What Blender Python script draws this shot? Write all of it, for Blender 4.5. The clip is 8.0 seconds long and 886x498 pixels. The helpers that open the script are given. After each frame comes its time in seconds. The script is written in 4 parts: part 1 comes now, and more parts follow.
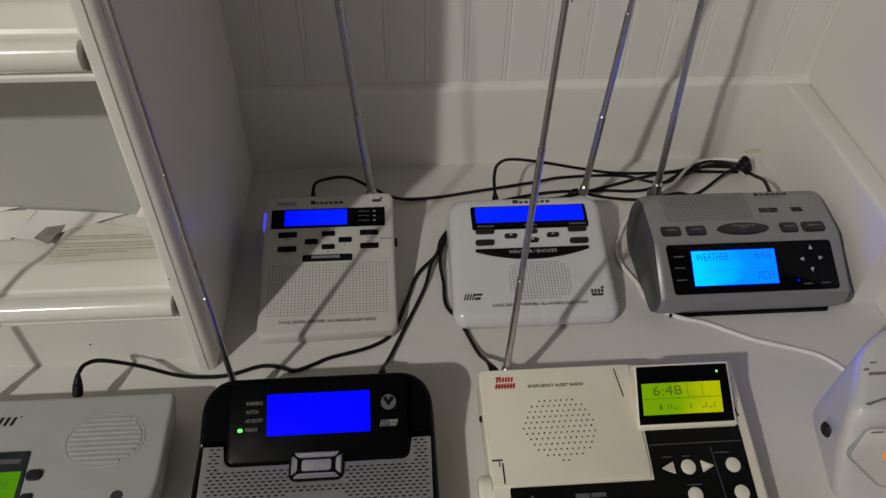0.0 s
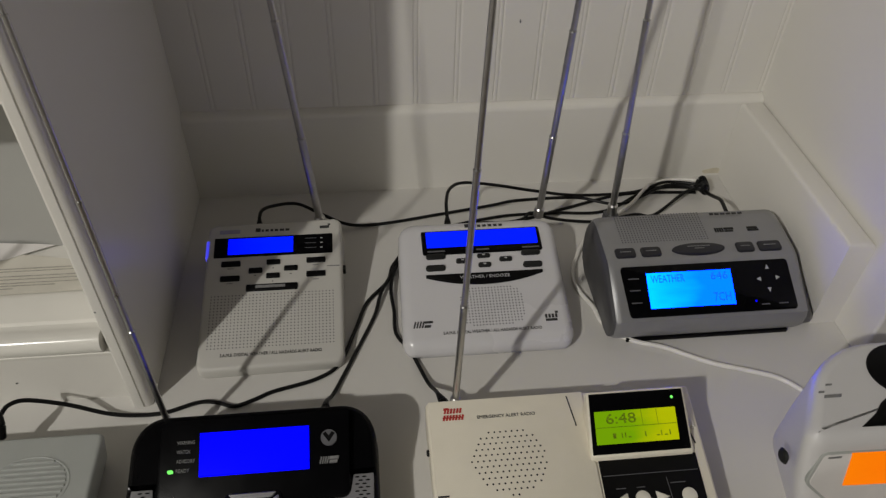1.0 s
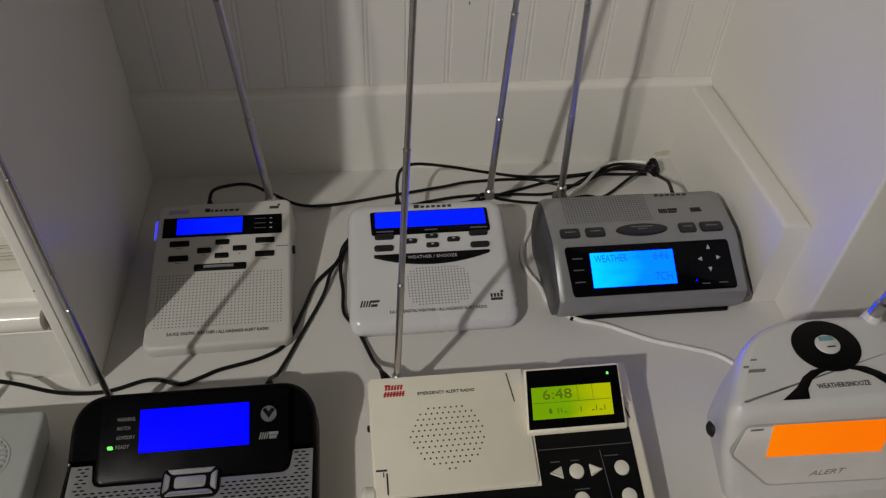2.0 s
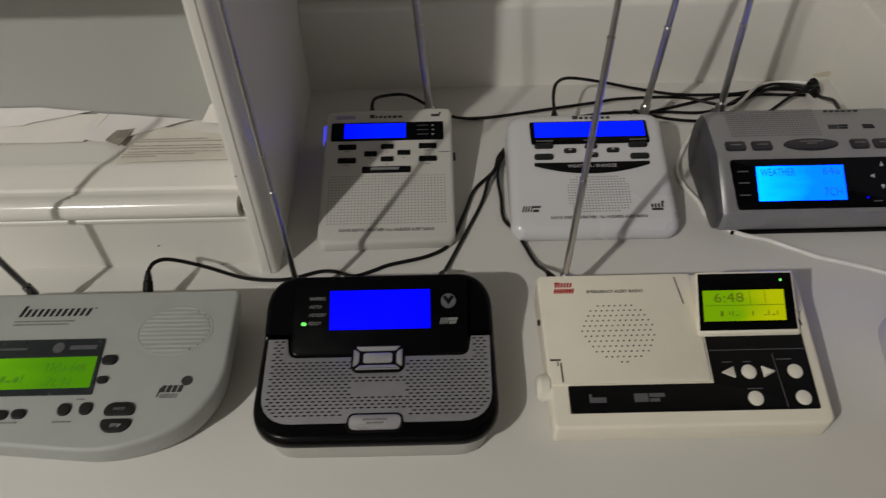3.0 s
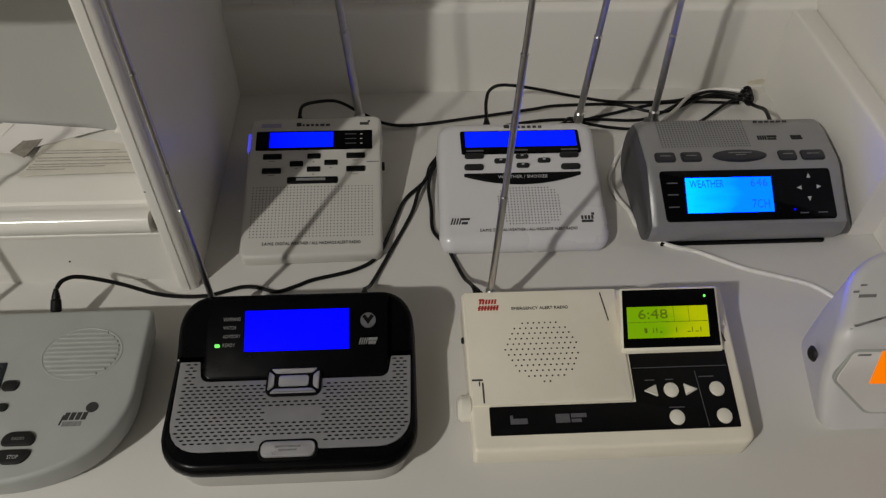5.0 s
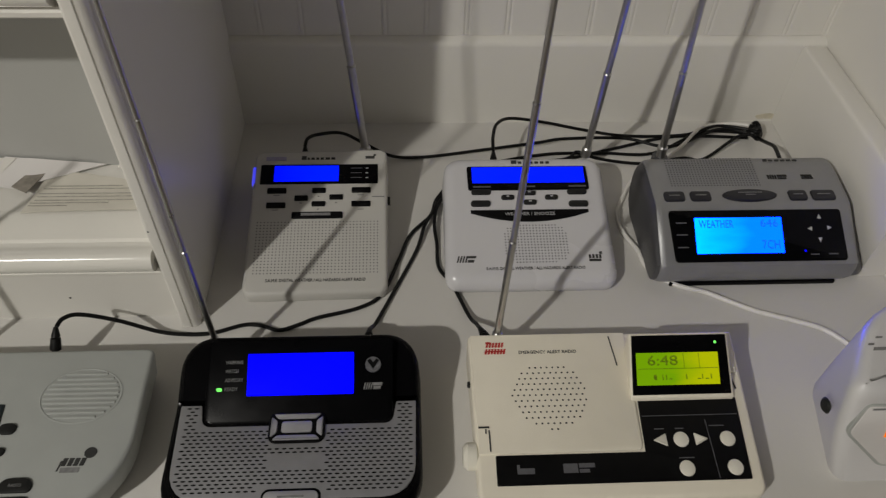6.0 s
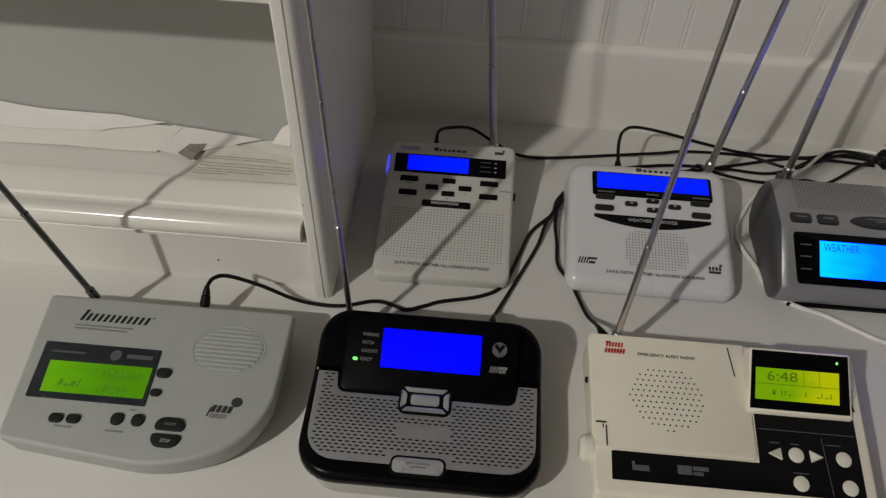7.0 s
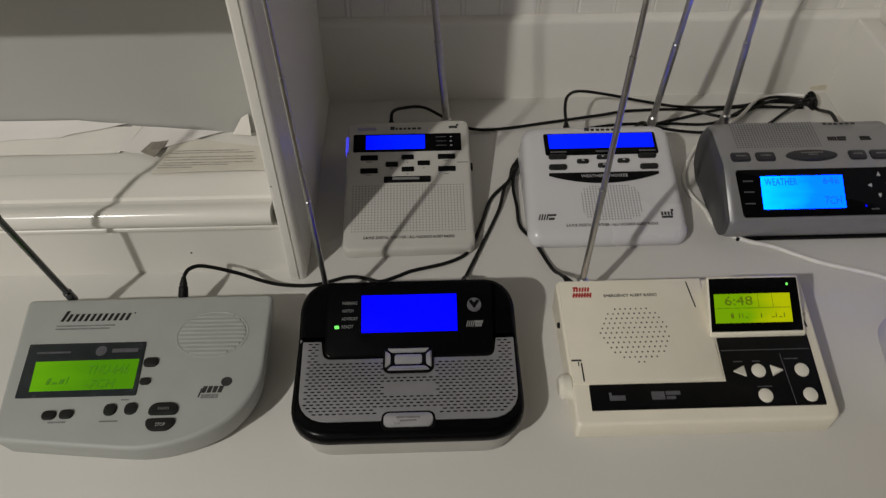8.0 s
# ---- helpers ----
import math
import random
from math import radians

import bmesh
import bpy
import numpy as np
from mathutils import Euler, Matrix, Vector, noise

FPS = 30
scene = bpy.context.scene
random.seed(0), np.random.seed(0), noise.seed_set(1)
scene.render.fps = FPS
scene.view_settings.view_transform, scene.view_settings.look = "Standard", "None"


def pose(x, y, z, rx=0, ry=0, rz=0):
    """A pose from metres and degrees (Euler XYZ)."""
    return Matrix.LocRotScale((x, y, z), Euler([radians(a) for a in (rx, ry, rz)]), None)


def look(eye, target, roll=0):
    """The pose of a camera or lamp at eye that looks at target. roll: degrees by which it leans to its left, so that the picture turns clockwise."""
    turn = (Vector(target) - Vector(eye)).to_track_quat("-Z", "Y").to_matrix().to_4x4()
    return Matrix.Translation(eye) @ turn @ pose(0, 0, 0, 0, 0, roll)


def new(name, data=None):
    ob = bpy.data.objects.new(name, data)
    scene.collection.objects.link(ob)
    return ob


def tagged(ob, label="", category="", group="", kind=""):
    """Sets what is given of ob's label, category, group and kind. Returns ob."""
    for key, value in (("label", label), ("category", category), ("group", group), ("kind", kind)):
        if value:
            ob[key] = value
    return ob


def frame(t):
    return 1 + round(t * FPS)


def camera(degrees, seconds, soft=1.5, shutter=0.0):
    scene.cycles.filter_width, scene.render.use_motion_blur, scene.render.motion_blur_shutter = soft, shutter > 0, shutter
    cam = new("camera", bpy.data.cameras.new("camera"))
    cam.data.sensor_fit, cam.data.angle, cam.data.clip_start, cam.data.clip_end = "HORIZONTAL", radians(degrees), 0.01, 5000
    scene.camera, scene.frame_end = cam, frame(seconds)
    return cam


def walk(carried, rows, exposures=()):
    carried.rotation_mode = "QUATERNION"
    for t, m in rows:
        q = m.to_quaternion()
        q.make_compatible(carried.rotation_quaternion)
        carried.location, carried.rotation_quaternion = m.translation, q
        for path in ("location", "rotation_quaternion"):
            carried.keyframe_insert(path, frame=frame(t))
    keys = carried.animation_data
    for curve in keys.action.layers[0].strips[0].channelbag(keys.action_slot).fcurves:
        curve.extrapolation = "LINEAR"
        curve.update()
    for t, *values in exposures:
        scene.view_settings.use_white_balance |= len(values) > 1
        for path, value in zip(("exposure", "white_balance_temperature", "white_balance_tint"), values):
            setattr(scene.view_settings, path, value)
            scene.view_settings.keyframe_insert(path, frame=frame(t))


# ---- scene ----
cam = camera(61.8, 8.0, soft=1.25, shutter=0.2)
PATH = [
    (0, (0.166, -0.386, 0.519), (0.289, 1.029, -0.889), 1.4),
    (0.3, (0.171, -0.378, 0.531), (0.313, 1.071, -0.841), 1.2),
    (0.5, (0.172, -0.376, 0.536), (0.319, 1.086, -0.82), 1.1),
    (0.7, (0.182, -0.378, 0.53), (0.335, 1.094, -0.815), 1.2),
    (1, (0.196, -0.374, 0.504), (0.373, 1.087, -0.85), 1.7),
    (1.2, (0.206, -0.378, 0.502), (0.401, 1.065, -0.869), 1.9),
    (2.3, (0.228, -0.391, 0.509), (0.45, 1.025, -0.886), 3.2),
    (2.5, (0.214, -0.399, 0.509), (0.378, 1.004, -0.907), 2.1),
    (2.7, (0.193, -0.411, 0.501), (0.285, 0.972, -0.94), 0.7),
    (3, (0.151, -0.421, 0.488), (0.155, 0.929, -0.988), -1.1),
    (3.3, (0.12, -0.427, 0.491), (0.049, 0.887, -1.015), -2.7),
    (3.5, (0.105, -0.431, 0.492), (-0.011, 0.866, -1.026), -3.9),
    (3.8, (0.103, -0.425, 0.487), (-0.025, 0.855, -1.045), -3.9),
    (4, (0.122, -0.422, 0.485), (0.037, 0.861, -1.047), -2.6),
    (4.2, (0.139, -0.423, 0.481), (0.107, 0.872, -1.044), -1.2),
    (4.5, (0.159, -0.416, 0.489), (0.191, 0.892, -1.024), 0.0),
    (4.7, (0.175, -0.409, 0.488), (0.248, 0.909, -1.015), 0.9),
    (5.8, (0.191, -0.375, 0.5), (0.304, 0.967, -0.977), 2.1),
    (6, (0.18, -0.374, 0.5), (0.28, 0.975, -0.973), 2.3),
    (6.2, (0.166, -0.374, 0.504), (0.24, 0.981, -0.965), 2.5),
    (6.5, (0.15, -0.393, 0.513), (0.156, 0.965, -0.956), 2.6),
    (6.8, (0.132, -0.397, 0.516), (0.087, 0.961, -0.952), 2.7),
    (7, (0.127, -0.398, 0.514), (0.054, 0.948, -0.963), 2.3),
    (7.2, (0.125, -0.405, 0.517), (0.033, 0.939, -0.961), 1.5),
    (7.5, (0.128, -0.416, 0.518), (0.06, 0.928, -0.961), 0.9),
    (7.7, (0.129, -0.422, 0.52), (0.098, 0.936, -0.948), 0.3),
    (8, (0.121, -0.44, 0.51), (0.158, 0.921, -0.954), -0.2),
]
walk(cam, [(t, look(eye, target, roll)) for t, eye, target, roll in PATH])
# ---------------------------------------------------------------- light
world = bpy.data.worlds.new("world")
scene.world = world
world.use_nodes = True
world.node_tree.nodes["Background"].inputs[0].default_value = (0.5, 0.5, 0.55, 1)
world.node_tree.nodes["Background"].inputs[1].default_value = 0.006


def lamp(name, kind, place, watts, colour, size):
    data = bpy.data.lights.new(name, kind)
    data.energy, data.color = watts, colour
    data.shadow_soft_size = size
    ob = new(name, data)
    ob.location = place
    return ob


lamp("room_lamp", "POINT", (-1.177, -1.527, 1.72), 111.0, (1.0, 0.965, 0.895), 0.035)


# ---------------------------------------------------------------- materials
def material(name, colour, rough=0.5, metal=0.0, grain=0.06, scale=60.0, bump=0.1, fine=900.0, coat=0.0, worn=0.0, shine=0.5):
    """A surface with two scales of variation: broad mottling, and fine grain that also gives relief."""
    m = bpy.data.materials.new(name)
    m.use_nodes = True
    nt = m.node_tree
    b = nt.nodes["Principled BSDF"]
    b.inputs["Roughness"].default_value = rough
    b.inputs["Metallic"].default_value = metal
    b.inputs["Coat Weight"].default_value = coat
    b.inputs["Specular IOR Level"].default_value = shine
    co = nt.nodes.new("ShaderNodeTexCoord")
    n1 = nt.nodes.new("ShaderNodeTexNoise")
    n1.inputs["Scale"].default_value, n1.inputs["Detail"].default_value = scale, 5
    n2 = nt.nodes.new("ShaderNodeTexNoise")
    n2.inputs["Scale"].default_value, n2.inputs["Detail"].default_value = fine, 3
    nt.links.new(co.outputs["Object"], n1.inputs["Vector"])
    nt.links.new(co.outputs["Object"], n2.inputs["Vector"])
    ramp = nt.nodes.new("ShaderNodeValToRGB")
    ramp.color_ramp.elements[0].position, ramp.color_ramp.elements[1].position = 0.3, 0.7
    ramp.color_ramp.elements[0].color = (*[c * (1 - grain) for c in colour], 1)
    ramp.color_ramp.elements[1].color = (*[min(1, c * (1 + grain)) for c in colour], 1)
    nt.links.new(n1.outputs["Fac"], ramp.inputs["Fac"])
    last = ramp.outputs["Color"]
    if worn:
        n3 = nt.nodes.new("ShaderNodeTexNoise")
        n3.inputs["Scale"].default_value, n3.inputs["Detail"].default_value = scale * 0.3, 8
        nt.links.new(co.outputs["Object"], n3.inputs["Vector"])
        r3 = nt.nodes.new("ShaderNodeValToRGB")
        r3.color_ramp.elements[0].position, r3.color_ramp.elements[1].position = 0.58, 0.74
        nt.links.new(n3.outputs["Fac"], r3.inputs["Fac"])
        mix = nt.nodes.new("ShaderNodeMix")
        mix.data_type = "RGBA"
        mix.inputs[7].default_value = (*[c * (1 - worn) for c in colour], 1)
        nt.links.new(r3.outputs["Color"], mix.inputs[0])
        nt.links.new(last, mix.inputs[6])
        last = mix.outputs[2]
    nt.links.new(last, b.inputs["Base Color"])
    rr = nt.nodes.new("ShaderNodeMapRange")
    rr.inputs["To Min"].default_value, rr.inputs["To Max"].default_value = max(0.02, rough - 0.08), min(1, rough + 0.08)
    nt.links.new(n1.outputs["Fac"], rr.inputs["Value"])
    nt.links.new(rr.outputs["Result"], b.inputs["Roughness"])
    if bump:
        bp = nt.nodes.new("ShaderNodeBump")
        bp.inputs["Strength"].default_value, bp.inputs["Distance"].default_value = bump, 0.0004
        nt.links.new(n2.outputs["Fac"], bp.inputs["Height"])
        nt.links.new(bp.outputs["Normal"], b.inputs["Normal"])
    return m


def screen(name, colour, other, strength, along=(1, 0, 0), stops=(0.2, 0.8)):
    """A backlit display: its glow drifts from one colour to another across its width."""
    m = bpy.data.materials.new(name)
    m.use_nodes = True
    nt = m.node_tree
    b = nt.nodes["Principled BSDF"]
    b.inputs["Base Color"].default_value = (0.002, 0.002, 0.004, 1)
    b.inputs["Roughness"].default_value = 0.5
    b.inputs["Specular IOR Level"].default_value = 0.02
    co = nt.nodes.new("ShaderNodeTexCoord")
    dot = nt.nodes.new("ShaderNodeVectorMath")
    dot.operation = "DOT_PRODUCT"
    dot.inputs[1].default_value = along
    nt.links.new(co.outputs["Generated"], dot.inputs[0])
    n = nt.nodes.new("ShaderNodeTexNoise")
    n.inputs["Scale"].default_value = 3.0
    nt.links.new(co.outputs["Generated"], n.inputs["Vector"])
    add = nt.nodes.new("ShaderNodeMath")
    add.operation = "MULTIPLY_ADD"
    add.inputs[1].default_value = 0.35
    nt.links.new(n.outputs["Fac"], add.inputs[0])
    nt.links.new(dot.outputs["Value"], add.inputs[2])
    ramp = nt.nodes.new("ShaderNodeValToRGB")
    ramp.color_ramp.elements[0].position, ramp.color_ramp.elements[1].position = stops
    ramp.color_ramp.elements[0].color, ramp.color_ramp.elements[1].color = (*colour, 1), (*other, 1)
    nt.links.new(add.outputs["Value"], ramp.inputs["Fac"])
    nt.links.new(ramp.outputs["Color"], b.inputs["Emission Color"])
    b.inputs["Emission Strength"].default_value = strength
    return m


PAINT = material("white_paint", (0.71, 0.69, 0.645), 0.34, grain=0.02, scale=6, bump=0.12, fine=260)
TRIM_PAINT = material("glossy_white_trim_paint", (0.75, 0.73, 0.68), 0.17, grain=0.02, scale=12, bump=0.08, fine=240)
PAINT_TOP = material("white_counter_paint", (0.61, 0.593, 0.56), 0.50, grain=0.02, scale=5, bump=0.14, fine=220, shine=1.0)
# grey-white, taken darker to deepen the upper shelf's shadow on the bay back
BAY_SHADED_PAINT = material("shaded_grey_white_paint", (0.39, 0.39, 0.375), 0.4, grain=0.03, scale=7, bump=0.12, fine=260)
BEZEL = material("slate_display_bezel", (0.018, 0.024, 0.027), 0.25, grain=0.2, scale=60, bump=0.03)
# unseen walls, their tone set for the lamp light they bounce
ROOM = material("room_wall_paint", (0.52, 0.51, 0.485), 0.8, grain=0.03, scale=4)
# unseen ceiling, coloured near black so little light comes down from it
CEILING = material("light_cutting_ceiling", (0.055, 0.054, 0.05), 0.8, grain=0.05, scale=4)
WOODFLOOR = material("wood_floor", (0.13, 0.085, 0.05), 0.5, grain=0.12, scale=9)
GREY_PLASTIC = material("grey_plastic", (0.385, 0.40, 0.385), 0.5, grain=0.03, scale=40, bump=0.35, fine=1800)
GREY_DARK = material("charcoal_rubber", (0.014, 0.0145, 0.014), 0.45, grain=0.2, scale=90, shine=0.25)
BLACK_GLOSS = material("black_gloss_plastic", (0.0025, 0.0025, 0.003), 0.22, grain=0.1, scale=50, bump=0.03, shine=0.09)
BLACK = material("black_plastic", (0.0032, 0.0032, 0.0036), 0.42, grain=0.2, scale=90, shine=0.12)
SILVER_PLATE = material("silver_plastic", (0.30, 0.30, 0.315), 0.38, metal=0.35, grain=0.05, scale=80, bump=0.2, fine=2200)
SILVER_BODY = material("silver_paint", (0.27, 0.27, 0.275), 0.36, metal=0.3, grain=0.04, scale=60, bump=0.2, fine=2400)
SILVER_SIDE = material("dark_silver_side", (0.085, 0.085, 0.09), 0.4, metal=0.3, grain=0.06, scale=60)
BRIGHT_KEY = material("bright_silver_key", (0.50, 0.50, 0.52), 0.3, metal=0.5, grain=0.05, scale=80)
CREAM = material("cream_plastic", (0.82, 0.77, 0.65), 0.45, grain=0.025, scale=30, bump=0.3, fine=1500)
CREAM_KEY = material("pale_cream_key", (0.78, 0.75, 0.66), 0.4, grain=0.03, scale=80)
WARM_WHITE = material("warm_white_plastic", (0.52, 0.507, 0.472), 0.42, grain=0.02, scale=40, bump=0.25, fine=1700)
COOL_WHITE = material("cool_white_plastic", (0.61, 0.602, 0.618), 0.26, grain=0.01, scale=12, bump=0.03, fine=1700)
CLOCK_WHITE = material("clock_white_plastic", (0.64, 0.63, 0.635), 0.35, grain=0.015, scale=40, bump=0.15, fine=1700)
BASE_GREY = material("pale_grey_base", (0.42, 0.41, 0.385), 0.5, grain=0.04, scale=50)
CHROME = material("chrome", (0.50, 0.495, 0.49), 0.31, metal=1.0, grain=0.08, scale=120, bump=0.03)
DARK_CHROME = material("dark_chrome", (0.12, 0.12, 0.125), 0.22, metal=1.0, grain=0.1, scale=120, bump=0.03)
RUBBER = material("black_cable_rubber", (0.006, 0.006, 0.006), 0.42, grain=0.2, scale=100, shine=0.2)
WHITE_RUBBER = material("white_cable_rubber", (0.78, 0.76, 0.72), 0.45, grain=0.05, scale=100)
INK = material("dark_ink", (0.03, 0.03, 0.03), 0.6, grain=0.2, scale=300, bump=0)
GREY_INK = material("grey_ink", (0.20, 0.20, 0.20), 0.6, grain=0.2, scale=300, bump=0)
PALE_INK = material("pale_ink", (0.42, 0.42, 0.43), 0.6, grain=0.15, scale=300, bump=0)
DIM_INK = material("dim_ink", (0.10, 0.10, 0.11), 0.6, grain=0.15, scale=300, bump=0)
RED_INK = material("red_ink", (0.50, 0.035, 0.03), 0.5, grain=0.1, scale=300, bump=0)
LCD_INK = material("lcd_ink", (0.10, 0.36, 0.006), 0.5, grain=0.1, scale=300, bump=0)
PAPER = material("white_paper", (0.70, 0.675, 0.66), 0.8, grain=0.03, scale=30, bump=0.1, fine=500)
PAPER_OFF = material("off_white_paper", (0.69, 0.665, 0.62), 0.8, grain=0.03, scale=30, bump=0.1, fine=500)
PAPER_OLD = material("aged_paper", (0.64, 0.61, 0.54), 0.8, grain=0.06, scale=25, bump=0.1, fine=500)
# brown that paints the shade in the hollow under the folded paper
HOLLOW_SHADE = material("hollow_shade", (0.26, 0.235, 0.20), 0.8, grain=0.3, scale=120)
STAIN = material("brown_stain", (0.55, 0.49, 0.42), 0.6, grain=0.3, scale=300)
BLUE_LCD = screen("blue_display", (0.0, 0.0, 1.0), (0.0, 0.0004, 1.0), 1.7)
BLUE_LCD_W1 = screen("blue_display_lined", (0.0, 0.003, 1.0), (0.0, 0.008, 1.0), 1.5)
BLUE_LCD_W3 = screen("wide_blue_display", (0.0, 0.010, 1.0), (0.0, 0.008, 1.0), 1.5)
CYAN_LCD = screen("cyan_display", (0.0, 0.047, 1.0), (0.0, 0.0180, 1.0), 15.0)
GREEN_LCD = screen("green_display", (0.17, 0.50, 0.004), (0.10, 0.34, 0.003), 0.66)
LIME_LCD = screen("lime_display", (0.22, 0.46, 0.0), (0.58, 0.64, 0.0), 0.72, stops=(0.55, 1.05))
ORANGE_LCD = screen("orange_display", (1.0, 0.21, 0.0), (1.0, 0.18, 0.0), 0.95)
GREEN_LED = screen("green_indicator", (0.2, 1.0, 0.15), (0.2, 1.0, 0.15), 1.2)
VIOLET_GLOW = screen("blue_light_leak", (0.10, 0.10, 1.0), (0.06, 0.06, 0.9), 0.8)


# ---------------------------------------------------------------- shape helpers
def thing(name, label, category, at, group="", kind=""):
    ob = new(name)
    ob.location = at
    ob.empty_display_size = 0.02
    return tagged(ob, label, category, group, kind)


def spot(ob):
    p = Vector(ob.location)
    return p + spot(ob.parent) if ob.parent else p


def part(name, bm, mat, parent, label="", kind="", flat=False):
    """Links a bmesh in world coordinates as one mesh under a thing or a part."""
    if name.endswith(("print", "mark", "lettering", "perforation")) and parent and not kind:
        kind = "stuff"
    if parent:
        bmesh.ops.translate(bm, verts=bm.verts, vec=-spot(parent))
    bmesh.ops.recalc_face_normals(bm, faces=bm.faces)
    me = bpy.data.meshes.new(name)
    bm.to_mesh(me)
    bm.free()
    me.materials.append(mat)
    if not flat:
        me.shade_smooth()
        me.set_sharp_from_angle(angle=radians(38))
    ob = new(name, me)
    ob.parent = parent
    return tagged(ob, label, kind=kind)


def solid(name, bm, mat, label, category, kind="", group=""):
    ob = part(name, bm, mat, None)
    return tagged(ob, label, category, group, kind)


def rpoly(points, r, n=5):
    """A closed outline with rounded corners; r is one radius or one for each corner."""
    out, k = [], len(points)
    rs = r if isinstance(r, (list, tuple)) else [r] * k
    for i, p in enumerate(points):
        p = Vector(p)
        a, b = Vector(points[i - 1]) - p, Vector(points[(i + 1) % k]) - p
        cut = min(rs[i], a.length * 0.49, b.length * 0.49)
        if cut < 1e-5:
            out.append(p)
            continue
        s, e = p + a.normalized() * cut, p + b.normalized() * cut
        for j in range(n + 1):
            t = j / n
            w = 0.82
            q = (s * (1 - t) ** 2 + p * 2 * w * t * (1 - t) + e * t * t) / ((1 - t) ** 2 + 2 * w * t * (1 - t) + t * t)
            out.append(q)
    return out


def rrect(x0, y0, x1, y1, r=0.0, n=5):
    return rpoly([(x0, y0), (x1, y0), (x1, y1), (x0, y1)], r, n)


def ellipse(cx, cy, rx, ry, n=20):
    return [Vector((cx + rx * math.cos(2 * math.pi * i / n), cy + ry * math.sin(2 * math.pi * i / n))) for i in range(n)]


def inset(poly, d):
    """The outline moved inwards by d (outline counter-clockwise)."""
    out, k = [], len(poly)
    for i, p in enumerate(poly):
        a, b = (p - poly[i - 1]), (poly[(i + 1) % k] - p)
        if a.length < 1e-7:
            a = b
        if b.length < 1e-7:
            b = a
        n1, n2 = Vector((-a.y, a.x)).normalized(), Vector((-b.y, b.x)).normalized()
        m = (n1 + n2)
        m = m.normalized() if m.length > 1e-6 else n1
        out.append(p + m * d / max(0.5, m.dot(n1)))
    return out


def loft(rings, bm=None, cap=True):
    bm = bm or bmesh.new()
    rows = [[bm.verts.new(p) for p in ring] for ring in rings]
    k = len(rows[0])
    for a, b in zip(rows, rows[1:]):
        for i in range(k):
            bm.faces.new((a[i], a[(i + 1) % k], b[(i + 1) % k], b[i]))
    if cap:
        bm.faces.new(rows[0][::-1])
        bm.faces.new(rows[-1])
    return bm


def level(z):
    return lambda x, y: z


def slope(z0, y0, k, kx=0.0, x0=0.0):
    return lambda x, y: z0 + k * (y - y0) + kx * (x - x0)


def ring(poly, surf, h=0.0):
    return [(p.x, p.y, surf(p.x, p.y) + h) for p in poly]


def slab(poly, surf, h0, h1, edge=0.0006, bm=None):
    """A plate that lies on a surface from h0 to h1 above it, with a rounded upper edge."""
    rings = [ring(poly, surf, h0), ring(poly, surf, h1 - edge), ring(inset(poly, edge * 0.3), surf, h1 - edge * 0.3), ring(inset(poly, edge), surf, h1)]
    return loft(rings, bm)


def shell(poly, bottom, top, edge=0.004, foot=0.003, draft=0.0):
    """A moulded case: bottom edge drawn in, sides with a draft, rounded upper edge."""
    rings = [ring(inset(poly, foot + draft), level(bottom)), ring(inset(poly, foot * 0.3 + draft), level(bottom + foot * 0.4)), ring(inset(poly, draft), level(bottom + foot))]
    for a in (0, 22, 45, 68, 90):
        c, s = 1 - math.cos(radians(a)), math.sin(radians(a))
        rings.append(ring(inset(poly, edge * c), top, -edge + edge * s))
    return loft(rings)


def box(x0, y0, z0, x1, y1, z1, r=0.0):
    bm = bmesh.new()
    bmesh.ops.create_cube(bm, size=1, matrix=Matrix.Translation(((x0 + x1) / 2, (y0 + y1) / 2, (z0 + z1) / 2)) @ Matrix.Diagonal((x1 - x0, y1 - y0, z1 - z0, 1)))
    if r:
        bmesh.ops.bevel(bm, geom=bm.edges[:], offset=r, segments=2, affect="EDGES", profile=0.6)
    return bm


def lean_back(bm, y0, amount, top):
    """Draws the lower back of a case out behind its upper edge."""
    y1 = max(v.co.y for v in bm.verts)
    for v in bm.verts:
        if v.co.y > y0:
            v.co.y += amount * max(0.0, 1 - v.co.z / top) * (v.co.y - y0) / (y1 - y0)
    return bm


def sweep(profile, x0, x1):
    """A moulding: a profile of (y, z) drawn along x."""
    return loft([[(x0, y, z) for y, z in profile], [(x1, y, z) for y, z in profile]])


def bars(rects, surf, h=0.0003, skew=0.0):
    bm = bmesh.new()
    for x0, y0, x1, y1 in rects:
        poly = [Vector((x0, y0)), Vector((x1, y0)), Vector((x1 + skew * (y1 - y0), y1)), Vector((x0 + skew * (y1 - y0), y1))]
        loft([ring(poly, surf, -0.0002), ring(poly, surf, h)], bm)
    return bm


